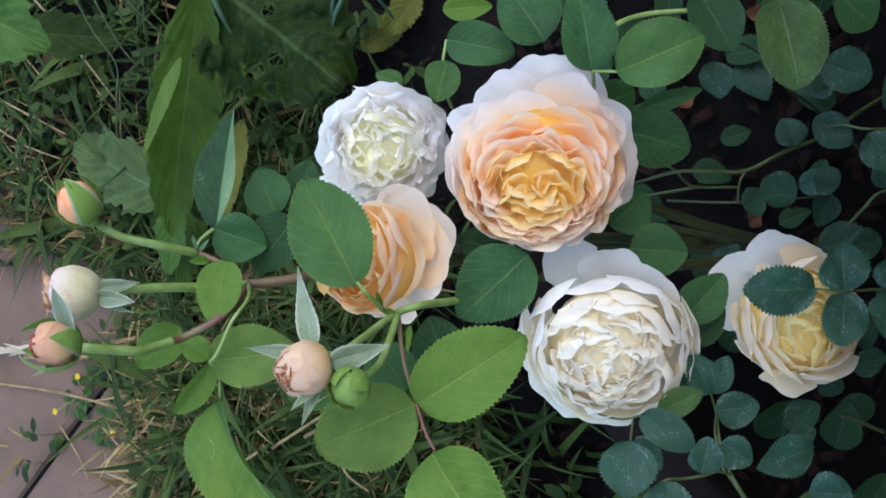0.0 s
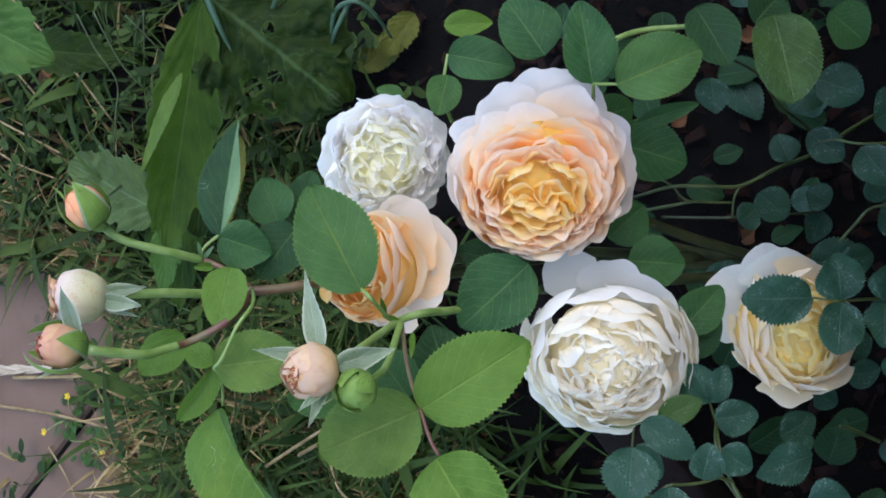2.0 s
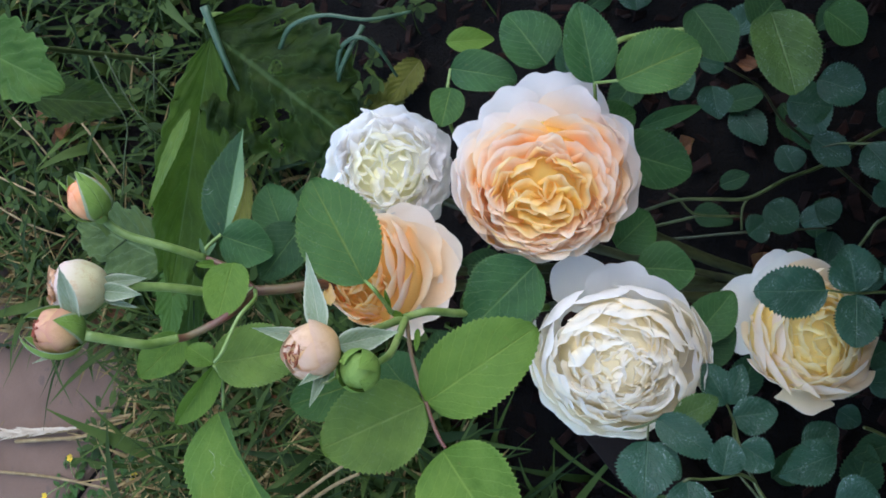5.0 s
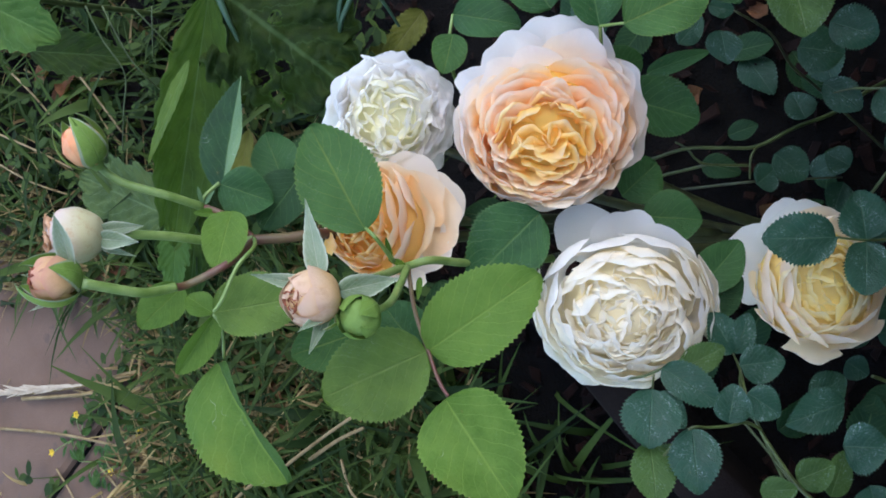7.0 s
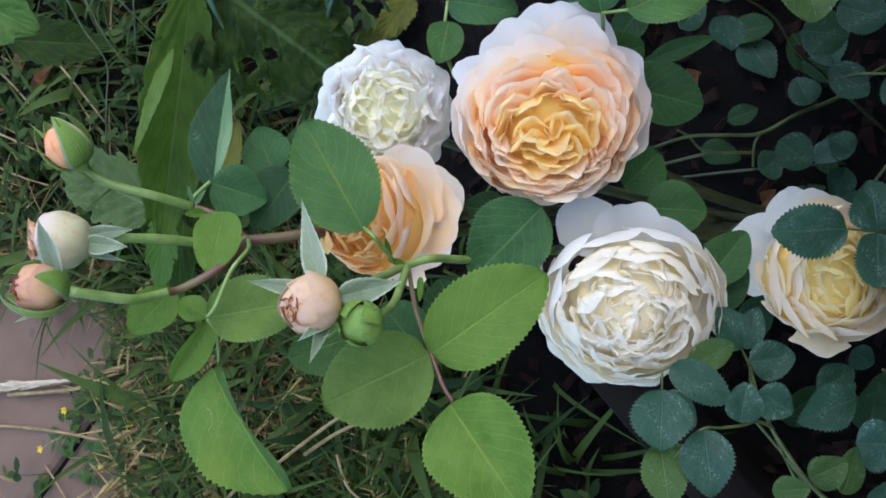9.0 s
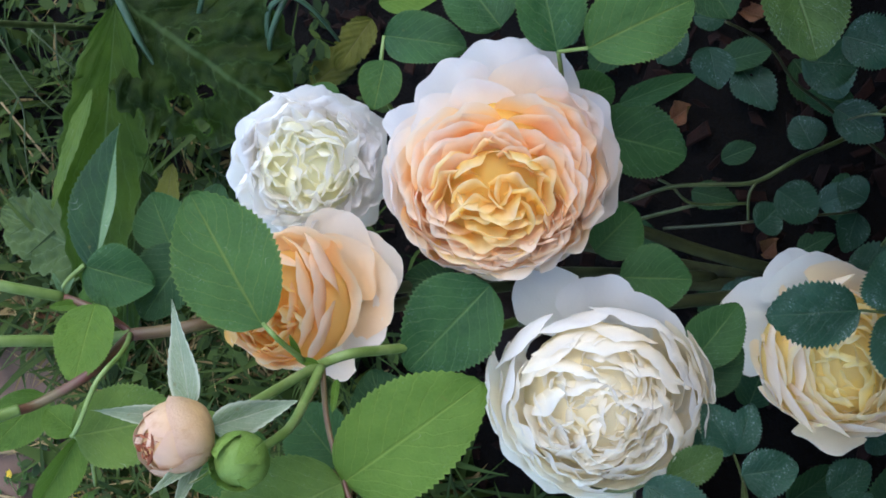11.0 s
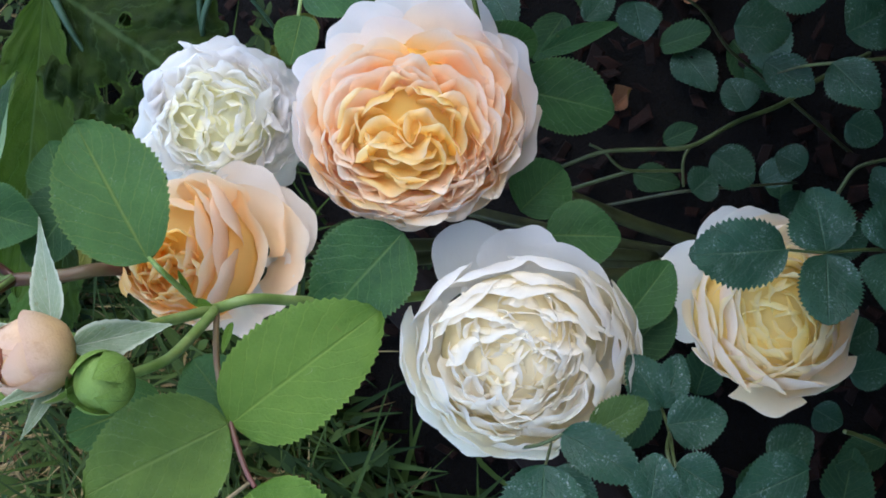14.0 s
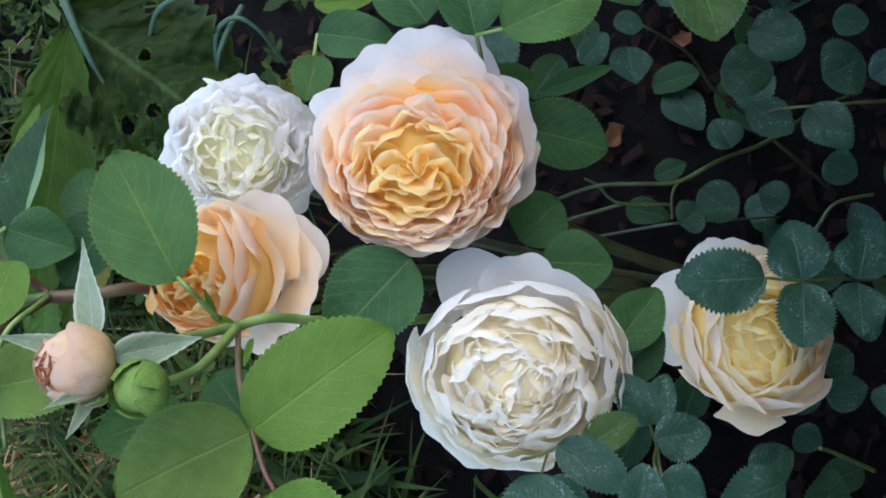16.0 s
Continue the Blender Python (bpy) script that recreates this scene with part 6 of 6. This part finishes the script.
def grass_field(name, count, mat, seed, height, label, far=1.0, inset=0.0, wide=1.0):
    rng = random.Random(seed)
    bm = bmesh.new()
    made = 0
    while made < count:
        x, y = rng.uniform(-1.6, 0.05), rng.uniform(-0.85, 0.85)
        if rng.random() > covered(x + inset, y) * (0.55 + 0.9 * noise.noise((x * 12, y * 12, seed))) * (1 + (far - 1) * smooth_step(0.0, 0.14, y)):
            continue
        made += 1
        h = height * rng.uniform(0.4, 1.3)
        a = rng.uniform(0, 6.28)
        lean = Vector((math.cos(a), math.sin(a), 0)) * h * rng.uniform(0.3, 1.4)
        blade(bm, (x, y, lump(x, y) - 0.006), h, lean, wide * rng.uniform(0.002, 0.0075), rng.uniform(0.1, 0.6))
    ob = new(name, mesh_of(name, bm, mat))
    return tagged(ob, label, "grass", kind="stuff")


grass_field("grass", 10500, GRASS, 31, 0.07, "rough green grass at the edge of the bed", 0.2)
grass_field("dry_grass", 11000, GRASS_DRY, 32, 0.045, "dry yellowed grass blades in the verge", 0.03, 0.05)
grass_field("coarse_grass", 1300, GRASS, 33, 0.085, "broad dark green grass blades in the verge", 0.5, 0.04, 2.6)

rng = random.Random(5)
chips = bmesh.new()
for _ in range(5200):
    x, y = rng.uniform(-0.5, 0.6), rng.uniform(-0.6, 0.6)
    if covered(x, y) > 0.6 and rng.random() < 0.8:
        continue
    m = pose(x, y, lump(x, y) + rng.uniform(0, 0.006), rng.uniform(-40, 40), rng.uniform(-40, 40), rng.uniform(0, 360))
    a, b, c = rng.uniform(0.003, 0.011), rng.uniform(0.0015, 0.006), rng.uniform(0.0005, 0.0016)
    corners = [(-a, -b * rng.random(), 0), (a * rng.random(), -b, 0), (a, b * rng.random(), 0), (-a * rng.random(), b, 0)]
    low = [chips.verts.new(m @ Vector(p)) for p in corners]
    top = [chips.verts.new(m @ Vector((p[0] * 0.85, p[1] * 0.8, c))) for p in corners]
    chips.faces.new(top)
    for k in range(4):
        chips.faces.new((low[k], low[(k + 1) % 4], top[(k + 1) % 4], top[k]))
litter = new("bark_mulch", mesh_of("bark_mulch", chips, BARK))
for p in litter.data.polygons:
    p.use_smooth = False
tagged(litter, "reddish brown bark chips and dead leaves on the soil", "mulch", kind="stuff")

# low creeping weeds among the grass
rng = random.Random(8)
mat_weeds = bmesh.new()
made = 0
while made < 760:
    x, y = rng.uniform(-1.1, -0.2), rng.uniform(-0.4, 0.5)
    seam = abs((x + 0.675) * 0.731 - (y + 0.111) * 0.682) < 0.016 and x > -0.78
    if rng.random() > (0.7 if seam else max(covered(x, y), 0.02)):
        continue
    made += 1
    top = Vector((x + rng.uniform(-0.02, 0.02), y + rng.uniform(-0.02, 0.02), lump(x, y) + rng.uniform(0.008, 0.05)))
    blade(mat_weeds, (x, y, lump(x, y) - 0.005), top.z, Vector((top.x - x, top.y - y, 0)), 0.0012, 0.0, 3)
    for k in range(rng.randrange(4, 9)):
        a, l = rng.uniform(0, 6.28), rng.uniform(0.006, 0.02)
        w = l * rng.uniform(0.16, 0.3)
        d = Vector((math.cos(a), math.sin(a), rng.uniform(-0.3, 0.5)))
        s = Vector((-math.sin(a), math.cos(a), 0))
        b = top - Vector((0, 0, rng.uniform(0, 0.6) * (top.z - lump(x, y))))
        ring = [b, b + d * l * 0.4 + s * w, b + d * l * 0.75 + s * w * 0.8, b + d * l, b + d * l * 0.75 - s * w * 0.8, b + d * l * 0.4 - s * w]
        mat_weeds.faces.new([mat_weeds.verts.new(p) for p in ring])
tagged(new("ground_weeds", mesh_of("ground_weeds", mat_weeds, GRASS)), "small creeping weeds low in the grass", "weeds", kind="stuff")

# small weeds with yellow flowers along the paving's joint
FLOWER = petal_material("yellow_flower", (0.6, 0.4, 0.03), (0.7, 0.5, 0.06), (0.7, 0.52, 0.1))
WEED_SMALL = leaf_material("small_weed_leaf", (0.02, 0.055, 0.01), (0.05, 0.11, 0.02), (0.08, 0.14, 0.04), 0.0)


def joint_weed(x, y, size, flowers, seed):
    rng = random.Random(seed)
    ob = thing("joint_weed", (x, y, 0.0), "small leafy weed with yellow flowers in the paving joint" if flowers else "small leafy weed rooted in the paving joint", "weed", "joint weeds")
    for k in range(int(10 + size * 500)):
        a, d, h = rng.uniform(0, 6.28), size * math.sqrt(rng.random()), rng.uniform(0.004, 0.7 * size)
        p = Vector((x + d * math.cos(a), y + d * math.sin(a), h))
        l = rng.uniform(0.007, 0.013)
        b = a + rng.uniform(-1.2, 1.2)
        leaf(ob, p, p + Vector((math.cos(b), math.sin(b), rng.uniform(-0.3, 0.4))) * l, (rng.uniform(-0.4, 0.4), rng.uniform(-0.4, 0.4), 1), l * 0.55, 12, 0.1, WEED_SMALL, teeth=3, tooth=0.03)
        if k % 3 == 0:
            stem(ob, ((x + 0.2 * d * math.cos(a), y + 0.2 * d * math.sin(a), -0.003), (x + 0.6 * d * math.cos(a), y + 0.6 * d * math.sin(a), 0.6 * h), p), 0.0006, 0.0004, STEM, sides=5)
    for dx, dy in flowers:
        p = Vector((x + dx, y + dy, 0.016))
        stem(ob, ((x, y, 0.0), (x + 0.6 * dx, y + 0.6 * dy, 0.012), p), 0.0005, 0.0004, STEM, sides=5)
        bm = bmesh.new()
        for k in range(5):
            a = 1.2566 * k + rng.uniform(-0.2, 0.2)
            e, f = Vector((math.cos(a), math.sin(a), 0.5)) * 0.0042, Vector((-math.sin(a), math.cos(a), 0)) * 0.0018
            bm.faces.new([bm.verts.new(q) for q in (Vector((0, 0, 0)), e * 0.6 + f, e, e * 0.6 - f)])
        part("flower", bm, FLOWER, ob, "small yellow flower", Matrix.Translation(p))


joint_weed(-0.62, -0.112, 0.03, ((-0.012, -0.028),), 1)
joint_weed(-0.63, -0.14, 0.022, ((-0.004, -0.002), (0.012, 0.0)), 2)
joint_weed(-0.67, -0.17, 0.022, ((0.002, -0.008),), 3)
joint_weed(-0.683, -0.13, 0.016, (), 4)
joint_weed(-0.726, -0.147, 0.014, ((-0.02, -0.016), (0.011, 0.021)), 5)
joint_weed(-0.59, -0.19, 0.02, (), 6)
joint_weed(-0.645, -0.075, 0.02, (), 7)
for k, (x, y, size) in enumerate(((-0.643, -0.109, 0.024), (-0.704, -0.173, 0.018), (-0.624, -0.126, 0.026), (-0.656, -0.149, 0.022), (-0.693, -0.113, 0.018), (-0.6, -0.15, 0.026))):
    joint_weed(x, y, size, (), 11 + k)

# leaves deep in the low bush; then unseen leaf bulk added to block sky light
rng = random.Random(77)
for k in range(38):
    x, y, h = rng.uniform(-0.2, 0.06), rng.uniform(-0.32, 0.32), rng.uniform(0.012, 0.06)
    a, l = rng.uniform(0, 6.28), rng.uniform(0.02, 0.034)
    if (-0.15 < x < -0.05 and 0.03 < y < 0.12) or x + 0.55 * y < -0.16:
        continue
    d = Vector((math.cos(a), math.sin(a), rng.uniform(-0.4, 0.4))) * l
    leaf(SMALL, (x, y, h), Vector((x, y, h)) + d, (rng.uniform(-0.5, 0.5), rng.uniform(-0.5, 0.5), 1), l * rng.uniform(0.7, 0.85), 6, 0.08, LEAF_BLUE, teeth=13, tooth=0.07)
# low rose leaves, their shade put into the dark leaf colour
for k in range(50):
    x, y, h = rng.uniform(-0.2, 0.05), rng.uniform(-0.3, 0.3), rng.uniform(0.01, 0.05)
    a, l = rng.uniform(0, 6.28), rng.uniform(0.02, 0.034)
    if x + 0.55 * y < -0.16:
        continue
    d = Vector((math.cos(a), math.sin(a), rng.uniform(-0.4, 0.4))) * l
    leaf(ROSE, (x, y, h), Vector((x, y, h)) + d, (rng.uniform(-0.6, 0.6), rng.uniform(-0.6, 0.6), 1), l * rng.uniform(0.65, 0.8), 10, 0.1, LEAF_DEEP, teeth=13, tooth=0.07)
# bulk on the +x side, out of view, added to shade the bed
foliage = bmesh.new()
for k in range(5200):
    x, y = 0.07 + 0.45 * rng.random() ** 1.4, rng.uniform(-0.6, 0.6)
    h = rng.uniform(0.03, 0.5) * (1 - 0.3 * abs(y))
    if ((x - 0.2) / 0.34) ** 2 + (y / 0.58) ** 2 + ((h - 0.15) / 0.37) ** 2 > 1 + 0.5 * noise.noise((x * 8, y * 8, h * 8)):
        continue
    a, l = rng.uniform(0, 6.28), rng.uniform(0.025, 0.045)
    m = pose(x, y, h, rng.uniform(-40, 40), rng.uniform(-40, 40), math.degrees(a))
    ring = [(0, 0, 0), (0.36, 0.3, 0.04), (0.4, 0.6, 0.05), (0.2, 0.92, 0.0), (0, 1, -0.06), (-0.2, 0.92, 0.0), (-0.4, 0.6, 0.05), (-0.36, 0.3, 0.04)]
    vs = [foliage.verts.new(m @ (Vector(p) * l)) for p in ring]
    foliage.faces.new((vs[0], vs[1], vs[2], vs[3], vs[4]))
    foliage.faces.new((vs[0], vs[4], vs[5], vs[6], vs[7]))
# second unseen mass, added to hold off sky light from +y
for k in range(1700):
    x, y, h = rng.uniform(-0.2, 0.5), rng.uniform(0.33, 0.8), rng.uniform(0.05, 0.55)
    if ((x - 0.15) / 0.4) ** 2 + ((y - 0.56) / 0.28) ** 2 + ((h - 0.2) / 0.38) ** 2 > 1 + 0.5 * noise.noise((x * 8, y * 8, h * 8)):
        continue
    m = pose(x, y, h, rng.uniform(-40, 40), rng.uniform(-40, 40), rng.uniform(0, 360))
    vs = [foliage.verts.new(m @ (Vector(p) * rng.uniform(0.035, 0.045))) for p in ring]
    foliage.faces.new((vs[0], vs[1], vs[2], vs[3], vs[4]))
    foliage.faces.new((vs[0], vs[4], vs[5], vs[6], vs[7]))
tagged(part("foliage", foliage, LEAF_BLUE, SMALL, "", Matrix.Identity(4)), kind="stuff")
# stems inside the added, unseen bulk
for k in range(26):
    a = rng.uniform(-1.4, 1.4)
    r = rng.uniform(0.1, 0.4)
    tip = (0.1 + r * math.cos(a), r * math.sin(a) * 1.2, rng.uniform(0.1, 0.4))
    stem(SMALL, ((0.06, 0.02 * math.sin(k), -0.01), (0.08 + 0.3 * r * math.cos(a), 0.4 * tip[1], tip[2] * 0.6), tip), 0.0025, 0.001, STEM_DARK, sides=5)
